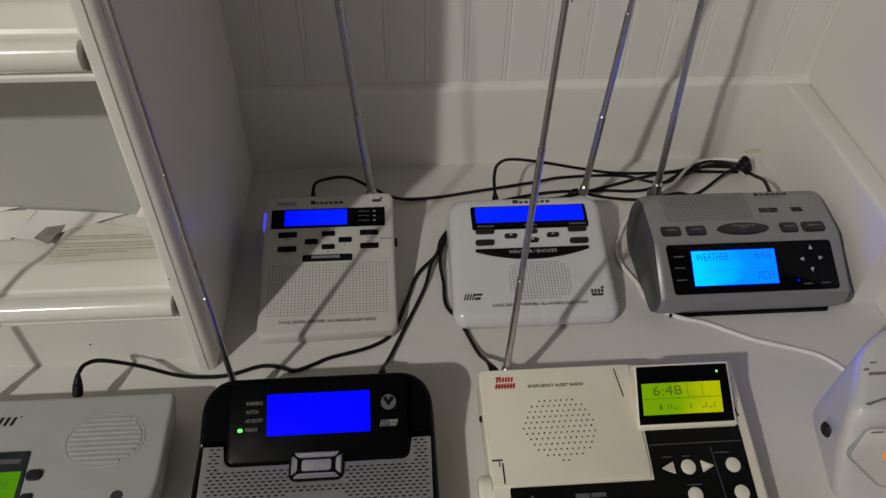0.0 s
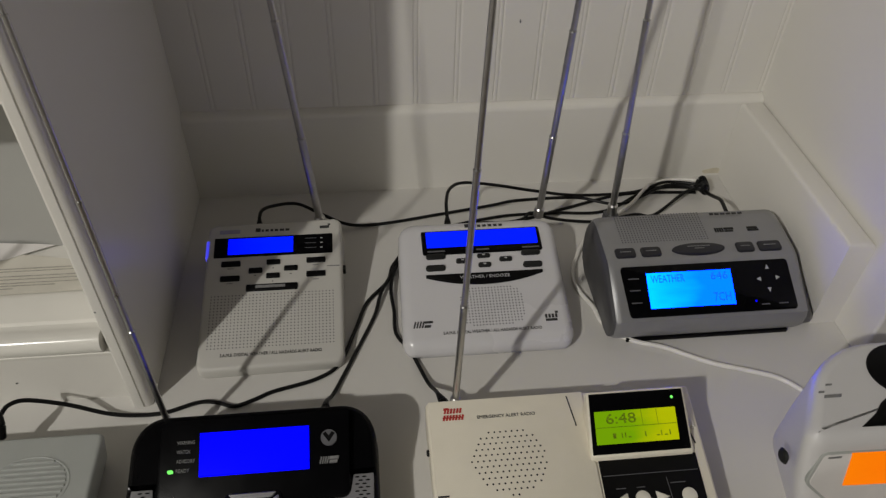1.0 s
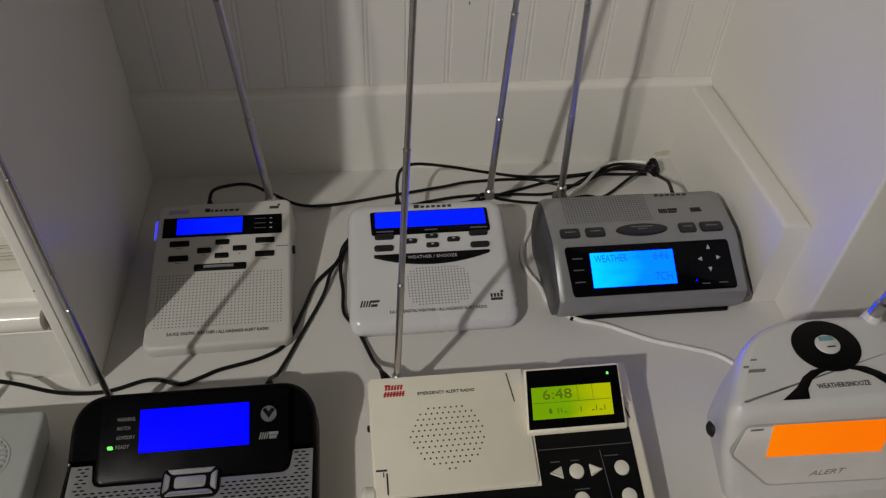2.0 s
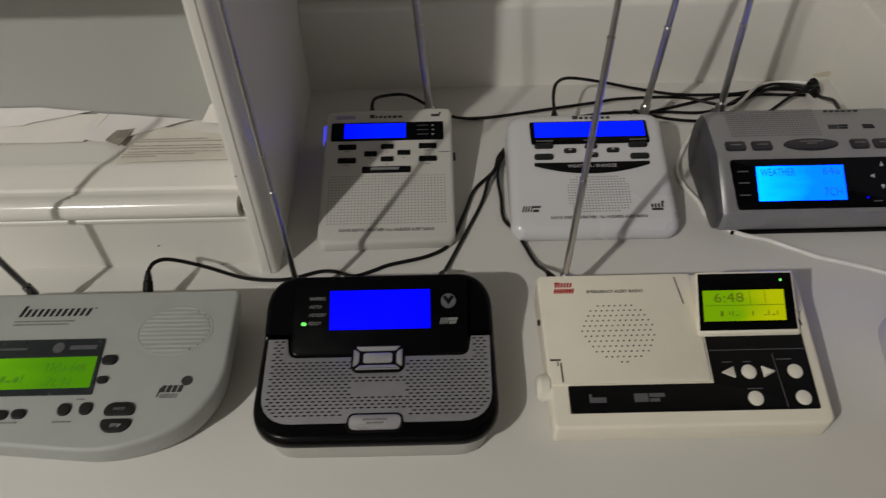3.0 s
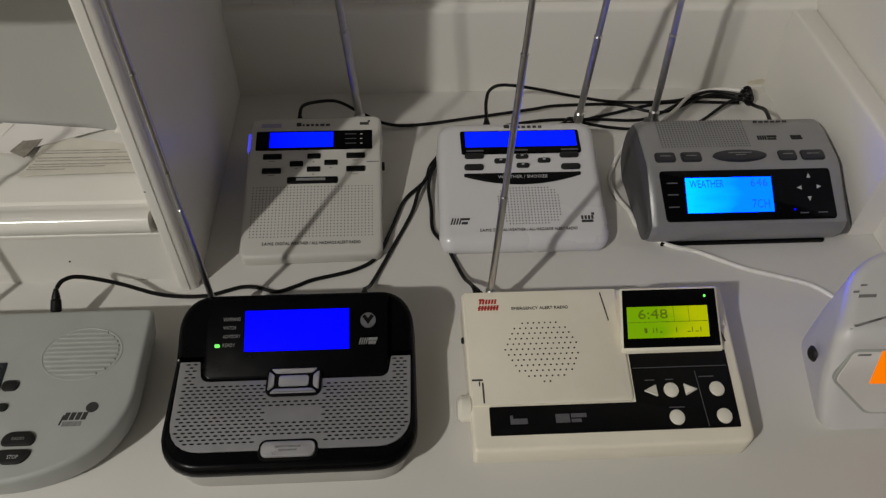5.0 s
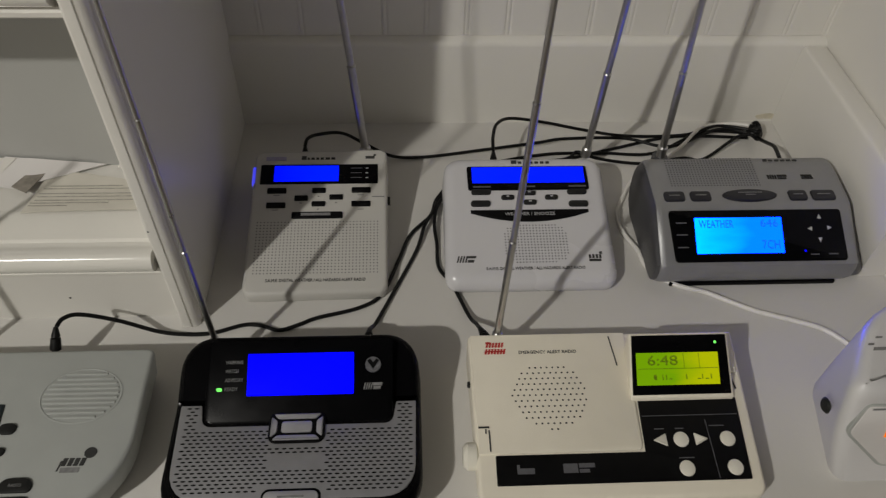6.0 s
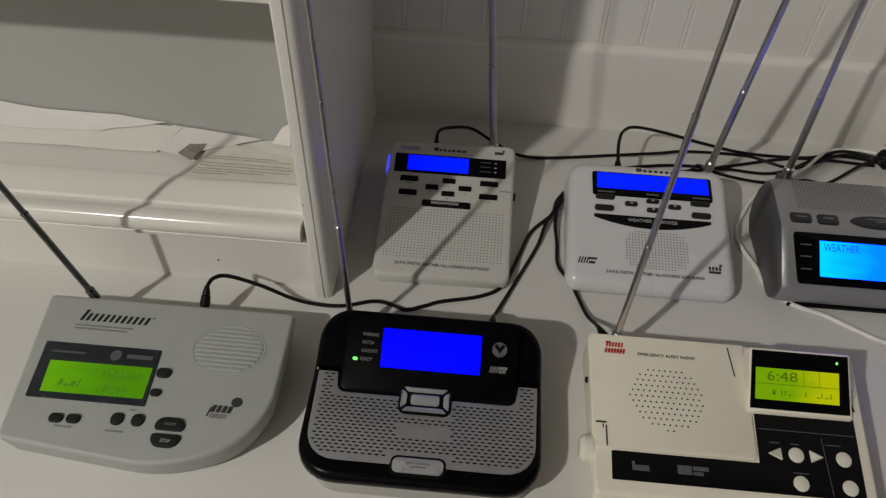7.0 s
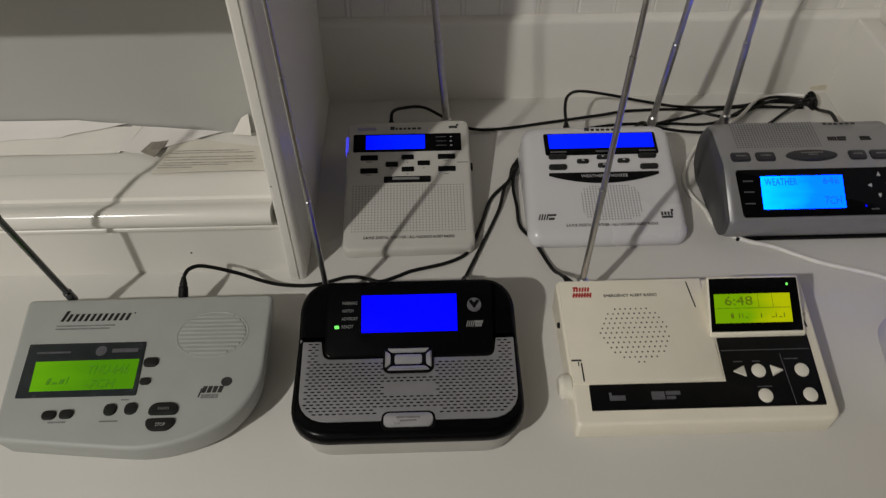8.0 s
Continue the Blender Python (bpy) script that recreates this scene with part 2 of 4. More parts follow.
def lettering(body, x0, y0, x1, height, surf, h=0.00035, tilt=0.0):
    """Words laid on a surface from x0 to x1 with their foot at y0."""
    cu = bpy.data.curves.new("words", "FONT")
    cu.body, cu.size, cu.resolution_u = body, 1.0, 2
    ob = bpy.data.objects.new("words", cu)
    me = bpy.data.meshes.new_from_object(ob)
    bm = bmesh.new()
    bm.from_mesh(me)
    bpy.data.objects.remove(ob)
    bpy.data.curves.remove(cu)
    bpy.data.meshes.remove(me)
    lo, hi = min(v.co.x for v in bm.verts), max(v.co.x for v in bm.verts)
    b0, b1 = min(v.co.y for v in bm.verts), max(v.co.y for v in bm.verts)
    for v in bm.verts:
        y = y0 + (v.co.y - b0) / (b1 - b0) * height
        x = x0 + (v.co.x - lo) / (hi - lo) * (x1 - x0) + tilt * (y - y0)
        v.co = (x, y, surf(x, y) + h)
    top = bmesh.ops.extrude_face_region(bm, geom=bm.faces[:])
    bmesh.ops.translate(bm, verts=[g for g in top["geom"] if isinstance(g, bmesh.types.BMVert)], vec=(0, 0, -0.0004))
    return bm


def dots(places, r, surf, h=0.00025, n=6, rx=None):
    """Many small perforations, each a dark plug set into a face."""
    verts, faces = [], []
    for x, y in places:
        k = len(verts)
        for i in range(n):
            px, py = x + (rx or r) * math.cos(2 * math.pi * (i + 0.5) / n), y + r * math.sin(2 * math.pi * (i + 0.5) / n)
            verts.append((px, py, surf(px, py) + h))
        faces.append(tuple(range(k, k + n)))
    me = bpy.data.meshes.new("dots")
    me.from_pydata(verts, [], faces)
    bm = bmesh.new()
    bm.from_mesh(me)
    bpy.data.meshes.remove(me)
    return bm


def tube(points, r, n=8, smooth=8, bm=None):
    """A cable or rod through the points, on a smooth curve."""
    pts = [Vector(p) for p in points]
    line = []
    for i in range(len(pts) - 1):
        p0, p1, p2, p3 = pts[max(i - 1, 0)], pts[i], pts[i + 1], pts[min(i + 2, len(pts) - 1)]
        for j in range(smooth):
            t = j / smooth
            line.append(0.5 * ((2 * p1) + (p2 - p0) * t + (2 * p0 - 5 * p1 + 4 * p2 - p3) * t * t + (3 * p1 - p0 - 3 * p2 + p3) * t ** 3))
    line.append(pts[-1])
    rings, up = [], Vector((0.13, 0.21, 1)).normalized()
    for i, p in enumerate(line):
        d = (line[min(i + 1, len(line) - 1)] - line[max(i - 1, 0)]).normalized()
        s = d.cross(up)
        s = s.normalized() if s.length > 1e-4 else Vector((1, 0, 0))
        u = s.cross(d)
        rr = r(i / (len(line) - 1)) if callable(r) else r
        rings.append([tuple(p + (s * math.cos(2 * math.pi * j / n) + u * math.sin(2 * math.pi * j / n)) * rr) for j in range(n)])
    return loft(rings, bm)


def rod(a, b, r0, r1, n=12, bm=None):
    a, b = Vector(a), Vector(b)
    d = (b - a).normalized()
    s = d.cross(Vector((0.3, 0.9, 0.1))).normalized()
    u = s.cross(d)

    def circle(p, r):
        return [tuple(p + (s * math.cos(2 * math.pi * j / n) + u * math.sin(2 * math.pi * j / n)) * r) for j in range(n)]
    e = min(r0, r1) * 0.3
    return loft([circle(a, r0 - e), circle(a + d * e, r0), circle(b - d * e, r1), circle(b, r1 - e)], bm)


def antenna(parent, foot, way, lengths, r, mat=None):
    """A telescopic whip: tubes that step down in width, a collar at each joint, a tip."""
    mat = mat or CHROME
    d = Vector(way).normalized()
    p = Vector(foot)
    whip = part("antenna", rod(p - d * 0.004, p + d * 0.010, r * 1.45, r * 1.45), mat, parent, "telescopic metal antenna")
    for i, ln in enumerate(lengths):
        rr = r * (1 - 0.14 * i)
        bm = rod(p, p + d * ln, rr, rr)
        rod(p + d * (ln - 0.0022), p + d * (ln + 0.0002), rr * 1.13, rr * 1.13, bm=bm)
        part("antenna_section", bm, mat, whip)
        p = p + d * ln
    part("antenna_tip", rod(p, p + d * 0.006, r * 0.9, r * 0.9), mat, whip)
    return whip


def plug(parent, at, way, label="black moulded power plug"):
    """A small moulded plug with a tapering strain relief."""
    a, d = Vector(at), Vector(way).normalized()
    bm = rod(a - d * 0.002, a + d * 0.009, 0.0042, 0.0038, 10)
    rod(a + d * 0.009, a + d * 0.017, 0.0034, 0.0017, 10, bm)
    return part("plug", bm, RUBBER, parent, label)


# ---------------------------------------------------------------- the white built-in cabinet
counter_edge = [(0.29, 0.0), (-0.2205, 0.0), (-0.2225, -0.0012), (-0.2232, -0.0035), (-0.2275, -0.0042), (-0.2285, -0.0065), (-0.2335, -0.0075), (-0.2385, -0.0105),
                (-0.2415, -0.0155), (-0.242, -0.030), (-0.239, -0.034), (0.29, -0.034)]
solid("counter", sweep(counter_edge, -0.95, 1.30), PAINT_TOP, "white painted wooden counter with a moulded front edge", "counter", "structure")
solid("wall_cabinet_base", box(-0.95, -0.205, -0.90, 1.30, 0.29, -0.036), PAINT, "white painted cabinet below the counter", "cabinet", "structure")


def upright(name, label, face, back, x0, x1, top):
    """A thin upright board: flat front strip, quirk, and a rounded bead on its right corner."""
    q = x0 + 0.0088
    right = [(q + 0.0006 + (x1 - q - 0.0006) * math.sin(radians(a)), face + 0.0052 - 0.0048 * math.cos(radians(a))) for a in (0, 18, 36, 54, 72, 90)]
    right += [(x1 - 0.0011, face + 0.0060), (x1 - 0.0011, face + 0.0074), (x1, face + 0.0082), (x1, back)]
    left = [(x0, back), (x0, face + 0.0026), (x0 + 0.0006, face + 0.0011), (x0 + 0.0016, face + 0.0003)]
    poly = [Vector(p) for p in [(x0 + 0.0028, face), (q - 0.0006, face), (q - 0.0002, face + 0.0014), (q + 0.0004, face + 0.0014)] + right + left]
    return solid(name, loft([ring(poly, level(0.0005)), ring(poly, level(top))]), PAINT, label, "panel", "structure")


upright("wall_left_upright", "white painted upright board with a beaded front edge", 0.0, 0.2782, -0.0058, 0.0095, 1.10)

# low shelf bay beside the upright: riser board, moulded nosing, shelf, back
solid("trim_riser", box(-0.80, 0.013, 0.0, -0.006, 0.024, 0.064), PAINT, "white painted riser board under the low shelf", "panel", "structure")


def shelf_nosing(name, z, label):
    lip = [(0.0135, z - 0.0005), (0.007, z), (0.0045, z + 0.002), (0.0042, z + 0.005), (0.0065, z + 0.0075), (0.0135, z + 0.008)]
    solid("trim_" + name + "_lip", sweep(lip, -0.80, -0.0060), TRIM_PAINT, label + ", lower lip", "moulding", "structure")
    nose = [(0.0135, z + 0.009)]
    for i in range(9):
        a = radians(-80 + 20 * i)
        nose.append((0.0055 - 0.0085 * math.cos(a), z + 0.0185 + 0.0095 * math.sin(a)))
    nose += [(0.0110, z + 0.0262), (0.0150, z + 0.0252), (0.0175, z + 0.0256), (0.0190, z + 0.0280), (0.0225, z + 0.0290), (0.0275, z + 0.0305), (0.034, z + 0.0325), (0.042, z + 0.0335), (0.045, z + 0.0328), (0.045, z + 0.009)]
    solid("trim_" + name + "_nosing", sweep(nose, -0.80, -0.0090), TRIM_PAINT, label + ", rounded nosing", "moulding", "structure")
    board = [(0.0452, z + 0.004), (0.0452, z + 0.0325), (0.098, z + 0.0325), (0.098, z + 0.004)]
    solid("shelf_" + name, sweep(board, -0.80, -0.0060), PAINT, "white painted wooden shelf board", "shelf", "structure")


shelf_nosing("low", 0.060, "white painted shelf moulding")
shelf_nosing("high", 0.278, "white painted upper shelf moulding")
solid("wall_left_bay_back", box(-0.80, 0.098, 0.0, -0.0060, 0.110, 1.10), BAY_SHADED_PAINT, "grey-white painted back board behind the shelves, darkened for the upper shelf's shadow", "wall", "structure")
solid("wall_left_bay_end", box(-0.815, 0.0, 0.0, -0.8005, 0.29, 1.10), PAINT, "white painted end board of the shelves", "wall", "structure")

# deep bay: rail, tongue-and-groove boards above it, right side with its low rail
rail = [(0.290, 0.0), (0.270, 0.0), (0.270, 0.0935), (0.2707, 0.0965), (0.2728, 0.0985), (0.2785, 0.1015), (0.290, 0.1015)]
solid("wall_back_rail", sweep(rail, 0.0097, 0.6118), PAINT, "white painted bottom rail of the panelled back", "wall", "structure")
wall_back = thing("wall_back", "white painted tongue-and-groove back wall", "wall", (0.0, 0.29, 0.10), kind="structure")
pitch = 0.0405
plank_profile = [Vector(p) for p in [(0.0, 0.2895), (0.0, 0.2792), (0.0008, 0.2788), (0.0020, 0.2786), (0.0033, 0.2788), (0.0040, 0.2792), (0.0046, 0.2792),
                                     (0.0054, 0.2788), (0.0066, 0.2786), (pitch - 0.0012, 0.2786), (pitch - 0.0002, 0.2790), (pitch - 0.0002, 0.2895)]]
plank_mesh = None
for i in range(16):
    if plank_mesh is None:
        bm = loft([ring(plank_profile, level(0.1018)), ring(plank_profile, level(1.10))])
        ob = part("plank", bm, PAINT, wall_back, flat=True)
        plank_mesh = ob.data
    else:
        ob = new("plank", plank_mesh)
        ob.parent = wall_back
    ob.location = (-0.0025 + pitch * i + 0.0005, 0, 0)

side_rail = [Vector(p) for p in [(0.5872, 0.043), (0.6118, 0.043), (0.6118, 0.2697), (0.5872, 0.2697)]]
solid("wall_right_rail", loft([ring(side_rail, level(0.0004)), ring(side_rail, level(0.092)), ring(inset(side_rail, 0.0010), level(0.0945)), ring(inset(side_rail, 0.0025), level(0.0960)), ring(inset(side_rail, 0.0045), level(0.0966))]),
      PAINT, "white painted low rail on the side panel", "wall", "structure")
side_panel = rpoly([(0.612, 0.2900), (0.612, 0.0), (0.780, 0.0), (0.780, 0.2900)], [0, 0.003, 0.003, 0], 4)
solid("wall_right_upright", loft([ring(side_panel, level(0.0006)), ring(side_panel, level(1.10))]), PAINT, "white painted side panel with a broad front stile", "wall", "structure")
solid("ceiling_cabinet", box(-0.95, 0.0, 1.101, 1.30, 0.29, 1.13), PAINT, "white painted cabinet top", "panel", "structure")

# unseen room that closes the place: walls bounce light, near-black ceiling holds it back
solid("floor", box(-2.6, -3.0, -0.95, 2.8, 0.6, -0.901), WOODFLOOR, "brown wooden floor", "floor", "structure")
solid("ceiling", box(-2.6, -3.0, 1.90, 2.8, 0.6, 1.95), CEILING, "unseen ceiling, near black to cut light from above", "ceiling", "structure")
solid("wall_west", box(-2.65, -3.0, -0.90, -2.6, 0.6, 1.90), ROOM, "unseen off-white room wall for bounced light", "wall", "structure")
solid("wall_east", box(2.8, -3.0, -0.90, 2.85, 0.6, 1.90), ROOM, "unseen off-white room wall for bounced light", "wall", "structure")
solid("wall_south", box(-2.6, -3.05, -0.90, 2.8, -3.0, 1.90), ROOM, "unseen off-white room wall for bounced light", "wall", "structure")
solid("wall_north", box(-2.6, 0.295, -0.90, 2.8, 0.345, 1.90), ROOM, "unseen off-white room wall for bounced light", "wall", "structure")


# ---------------------------------------------------------------- grey desktop weather radio with a green display
def grey_radio():
    t = thing("weather_radio", "pale grey plastic weather radio with lit green display and antenna", "radio", (-0.10, -0.11, 0), "weather radios on the counter")
    s = slope(0.0325, -0.11, 0.012)
    out = rpoly([(-0.1955, -0.171), (-0.135, -0.1775), (-0.066, -0.184), (-0.0075, -0.147), (-0.0095, -0.043), (-0.2120, -0.043)],
                [0.006, 0.03, 0.045, 0.06, 0.006, 0.006], 8)
    part("body", shell(out, 0.0, s, 0.0035, 0.008, 0.004), GREY_PLASTIC, t)
    frame_poly = rpoly([(-0.1895, -0.1375), (-0.100, -0.1375), (-0.1035, -0.0890), (-0.1945, -0.0890)], 0.001, 2)
    d = part("display_frame", slab(frame_poly, s, -0.001, 0.0009), BEZEL, t, "slate display bezel")
    part("lcd", slab([Vector(p) for p in [(-0.1805, -0.1325), (-0.1035, -0.1320), (-0.1050, -0.1055), (-0.1840, -0.1060)]], s, 0.0, 0.0013, 0.0002), GREEN_LCD, d, "lit green display")
    part("display_lettering", lettering("THU-646", -0.1420, -0.1190, -0.1110, 0.0085, s, 0.0015, 0.1), LCD_INK, d)
    part("display_lettering", lettering("-7CH", -0.1400, -0.1310, -0.1190, 0.0075, s, 0.0015, 0.1), LCD_INK, d)
    part("display_print", bars([(-0.170, -0.1270, -0.1672, -0.1215), (-0.1655, -0.1270, -0.1620, -0.1250), (-0.1605, -0.1270, -0.1572, -0.1225), (-0.1555, -0.1270, -0.1545, -0.1205)], s, 0.0015, 0.12), LCD_INK, d)
    part("emblem", loft([ring(ellipse(-0.1365, -0.0972, 0.0042, 0.0046), s, 0.0006), ring(ellipse(-0.1365, -0.0972, 0.0042, 0.0046), s, 0.0012)]), DIM_INK, d)
    part("bezel_print", bars([(-0.186, -0.0985, -0.160, -0.0970), (-0.128, -0.0990, -0.108, -0.0955)], s, 0.0012), DIM_INK, d)
    # round speaker with raised louvres
    part("speaker_ring", loft([ring(ellipse(-0.053, -0.083, 0.0288, 0.0228, 36), s, -0.0006), ring(ellipse(-0.053, -0.083, 0.0288, 0.0228, 36), s, 0.0003),
                               ring(ellipse(-0.053, -0.083, 0.0279, 0.0219, 36), s, 0.0005), ring(ellipse(-0.053, -0.083, 0.0270, 0.0211, 36), s, -0.0004)]), GREY_PLASTIC, t)
    for i in range(10):
        y = -0.0655 - 0.0039 * i
        half = 0.0262 * math.sqrt(max(0.02, 1 - ((y + 0.083) / 0.0212) ** 2))
        part("louvre", slab(rrect(-0.053 - half, y - 0.0011, -0.053 + half, y + 0.0011, 0.0009, 3), s, -0.0008, 0.0011, 0.0007), GREY_PLASTIC, t)
    for x, y, rx, ry in [(-0.0955, -0.1085, 0.0058, 0.0042), (-0.0960, -0.1255, 0.0042, 0.0031), (-0.1595, -0.1525, 0.0052, 0.0037), (-0.1470, -0.1520, 0.0052, 0.0037),
                         (-0.1160, -0.1492, 0.0047, 0.0049), (-0.1010, -0.1488, 0.0047, 0.0049)]:
        part("button", slab(rrect(x - rx, y - ry, x + rx, y + ry, min(rx, ry) * 0.9, 4), s, -0.001, 0.0018, 0.0012), GREY_DARK, t)
    key = part("button", slab(rpoly([(-0.0875, -0.1548), (-0.0660, -0.1548), (-0.0660, -0.1482), (-0.0700, -0.1446), (-0.0835, -0.1446), (-0.0875, -0.1482)], 0.003, 4), s, -0.001, 0.0018, 0.001), GREY_DARK, t)
    part("button_lettering", lettering("RADIO", -0.0805, -0.1512, -0.0725, 0.0022, s, 0.0021), GREY_INK, key)
    stop = part("button", slab(rpoly([(-0.0830, -0.1678), (-0.0705, -0.1678), (-0.0660, -0.1632), (-0.0660, -0.1576), (-0.0875, -0.1576), (-0.0875, -0.1632)], 0.003, 4), s, -0.001, 0.0018, 0.001), GREY_DARK, t)
    part("button_lettering", lettering("STOP", -0.0795, -0.1645, -0.0725, 0.0026, s, 0.0021), PALE_INK, stop)
    part("brand_mark", bars([(-0.1780, -0.0670, -0.1756, -0.0565)] + [(-0.1735 + 0.0047 * i, -0.0670, -0.1712 + 0.0047 * i, -0.0598) for i in range(11)] + [(-0.1204, -0.0604, -0.1194, -0.0592)], s, 0.0003, 0.25),
         GREY_DARK, t, "dark printed maker's mark")
    part("print", bars([(-0.1795, -0.0722, -0.1330, -0.0710), (-0.1795, -0.0752, -0.1365, -0.0740), (-0.1585, -0.1590, -0.1460, -0.1578), (-0.1215, -0.1592, -0.1085, -0.1580), (-0.110, -0.1415, -0.1045, -0.1405)], s), GREY_INK, t)
    part("print", loft([ring(ellipse(-0.0345, -0.1275, 0.0042, 0.0040), s, -0.0002), ring(ellipse(-0.0345, -0.1275, 0.0042, 0.0040), s, 0.0003)], bars([(-0.0520 + 0.0040 * i, -0.1368, -0.0490 + 0.0040 * i, -0.1312) for i in range(4)] + [(-0.0540, -0.1405, -0.0530, -0.1330)], s, 0.0003, 0.2)), INK, t)
    part("print", bars([(-0.0515, -0.1415, -0.0390, -0.1380)], s), GREY_INK, t)
    antenna(t, (-0.1775, -0.0405, 0.031), (-0.088, -0.128, 1), (0.11, 0.08, 0.04), 0.0026, DARK_CHROME)
    plug(t, (-0.0885, -0.0350, 0.024), (0.10, 0.55, 0.75))
    return t


# ---------------------------------------------------------------- black weather radio with a big blue display
def black_radio():
    t = thing("weather_radio", "black and silver weather radio with a lit blue display", "radio", (0.10, -0.11, 0), "weather radios on the counter")
    s = slope(0.0335, -0.17, 0.02)
    base = rrect(0.0235, -0.1765, 0.183, -0.050, 0.024, 6)
    part("base", shell(base, 0.0, level(0.024), 0.002, 0.004, 0.001), BASE_GREY, t, "pale grey lower case")
    out = rpoly([(0.0158, -0.1780), (0.1893, -0.1780), (0.1893, -0.039), (0.0158, -0.039)], [0.030, 0.030, 0.036, 0.036], 8)
    rings = [ring(inset(out, 0.008), level(0.0185)), ring(inset(out, 0.0025), level(0.0195)), ring(out, level(0.0235))]
    for a in (0, 30, 60, 90):
        rings.append(ring(inset(out, 0.005 * (1 - math.cos(radians(a)))), s, -0.006 + 0.006 * math.sin(radians(a))))
    part("body", loft(rings), BLACK_GLOSS, t, "glossy black upper case")
    # silver grille plate, cut out around the display housing
    plate = rpoly([(0.0225, -0.1655), (0.184, -0.1655), (0.1855, -0.0955), (0.1715, -0.0955), (0.1690, -0.1125), (0.0375, -0.1125), (0.0350, -0.0955), (0.0205, -0.0955)],
                  [0.022, 0.022, 0.001, 0.001, 0.006, 0.006, 0.001, 0.001], 6)
    g = part("grille", slab(plate, s, -0.002, 0.0012, 0.0006), SILVER_PLATE, t, "silver perforated speaker grille")
    places = []
    for r in range(26):
        y = -0.0982 - 0.00268 * r
        for c in range(36):
            x = 0.0220 + 0.0049 * c + (0.00245 if r % 2 else 0)
            if y > -0.116 and 0.033 < x < 0.1735:
                continue
            if 0.084 < x < 0.124 and (y > -0.1285 or -0.1455 < y < -0.1340):
                continue
            if 0.080 < x < 0.127 and y < -0.157:
                continue
            corner = 0.0155
            lx, rx = 0.0245 + corner, 0.1815 - corner
            ly = -0.1625 + corner
            if y < ly and x < lx and (x - lx) ** 2 + (y - ly) ** 2 > corner ** 2:
                continue
            if y < ly and x > rx and (x - rx) ** 2 + (y - ly) ** 2 > corner ** 2:
                continue
            if 0.0245 < x < 0.1825 and y > -0.1625:
                places.append((x, y))
    part("grille_perforation", dots(places, 0.00062, s, 0.00135, 8, 0.00175), BLACK, g, kind="stuff")
    # sloping display housing
    f = slope(0.0345, -0.1105, 0.47)
    hous = rpoly([(0.0375, -0.1105), (0.1690, -0.1105), (0.1700, -0.0570), (0.0395, -0.0570)], [0.007, 0.007, 0.004, 0.004], 5)
    rings = [ring(hous, level(0.0300)), ring(hous, f, -0.0010)]
    for a in (45, 90):
        rings.append(ring(inset(hous, 0.0012 * (1 - math.cos(radians(a)))), f, -0.0010 + 0.0010 * math.sin(radians(a))))
    h = part("display_housing", loft(rings), BLACK_GLOSS, t, "glossy black sloping display housing")
    f2 = slope(0.0335, -0.1020, 0.43)
    hump = rpoly([(0.0160, -0.0985), (0.1891, -0.0985), (0.1880, -0.0485), (0.0172, -0.0485)], [0.002, 0.002, 0.034, 0.034], 9)
    rings = [ring(hump, level(0.028)), ring(hump, f2, -0.007)]
    for a in (25, 50, 75, 90):
        rings.append(ring(inset(hump, 0.006 * (1 - math.cos(radians(a)))), f2, -0.007 + 0.007 * math.sin(radians(a))))
    part("back_hump", loft(rings), BLACK_GLOSS, t, "glossy black raised back")
    part("lcd", slab(rrect(0.0667, -0.0930, 0.1415, -0.0668), f, 0.0, 0.0016, 0.0002), BLUE_LCD, h, "bright blue display")
    for word, y, w in (("WARNING", -0.0730, 0.0120), ("WATCH", -0.0786, 0.0090), ("ADVISORY", -0.0843, 0.0125), ("READY", -0.0900, 0.0090)):
        part("display_lettering", lettering(word, 0.0512, y, 0.0512 + w, 0.0022, f, 0.0013), GREY_INK, h)
    part("indicator", slab(rrect(0.0455, -0.0898, 0.0492, -0.0880, 0.0008, 3), f, 0.0, 0.0014, 0.0003), GREEN_LED, h, "lit green indicator")
    part("emblem", loft([ring(ellipse(0.1553, -0.0750, 0.0056, 0.0050, 24), f, 0.0005), ring(ellipse(0.1553, -0.0750, 0.0056, 0.0050, 24), f, 0.0013)]), DIM_INK, h, "pale round emblem")
    part("emblem_mark", loft([ring([Vector(p) for p in ((0.1553, -0.0780), (0.1595, -0.0727), (0.1575, -0.0715), (0.1553, -0.0740), (0.1531, -0.0715), (0.1511, -0.0727))], f, 0.001),
                              ring([Vector(p) for p in ((0.1553, -0.0780), (0.1595, -0.0727), (0.1575, -0.0715), (0.1553, -0.0740), (0.1531, -0.0715), (0.1511, -0.0727))], f, 0.0017)]), BLACK, h)
    part("print", bars([(0.1485 + 0.0016 * i, -0.0905, 0.1493 + 0.0016 * i, -0.0867) for i in range(4)] + [(0.1552, -0.0883, 0.1615, -0.0867), (0.1552, -0.0905, 0.1605, -0.0891)], f, 0.0013, 0.3), GREY_INK, h)
    # five-way pad
    pad = rpoly([(0.0835, -0.1265), (0.1225, -0.1265), (0.1225, -0.1030), (0.0835, -0.1030)], 0.006, 5)
    k = part("control_pad", slab(pad, level(0.0345), -0.002, 0.0030, 0.001), BLACK, t, "black pad with silver keys")
    z = level(0.0375)
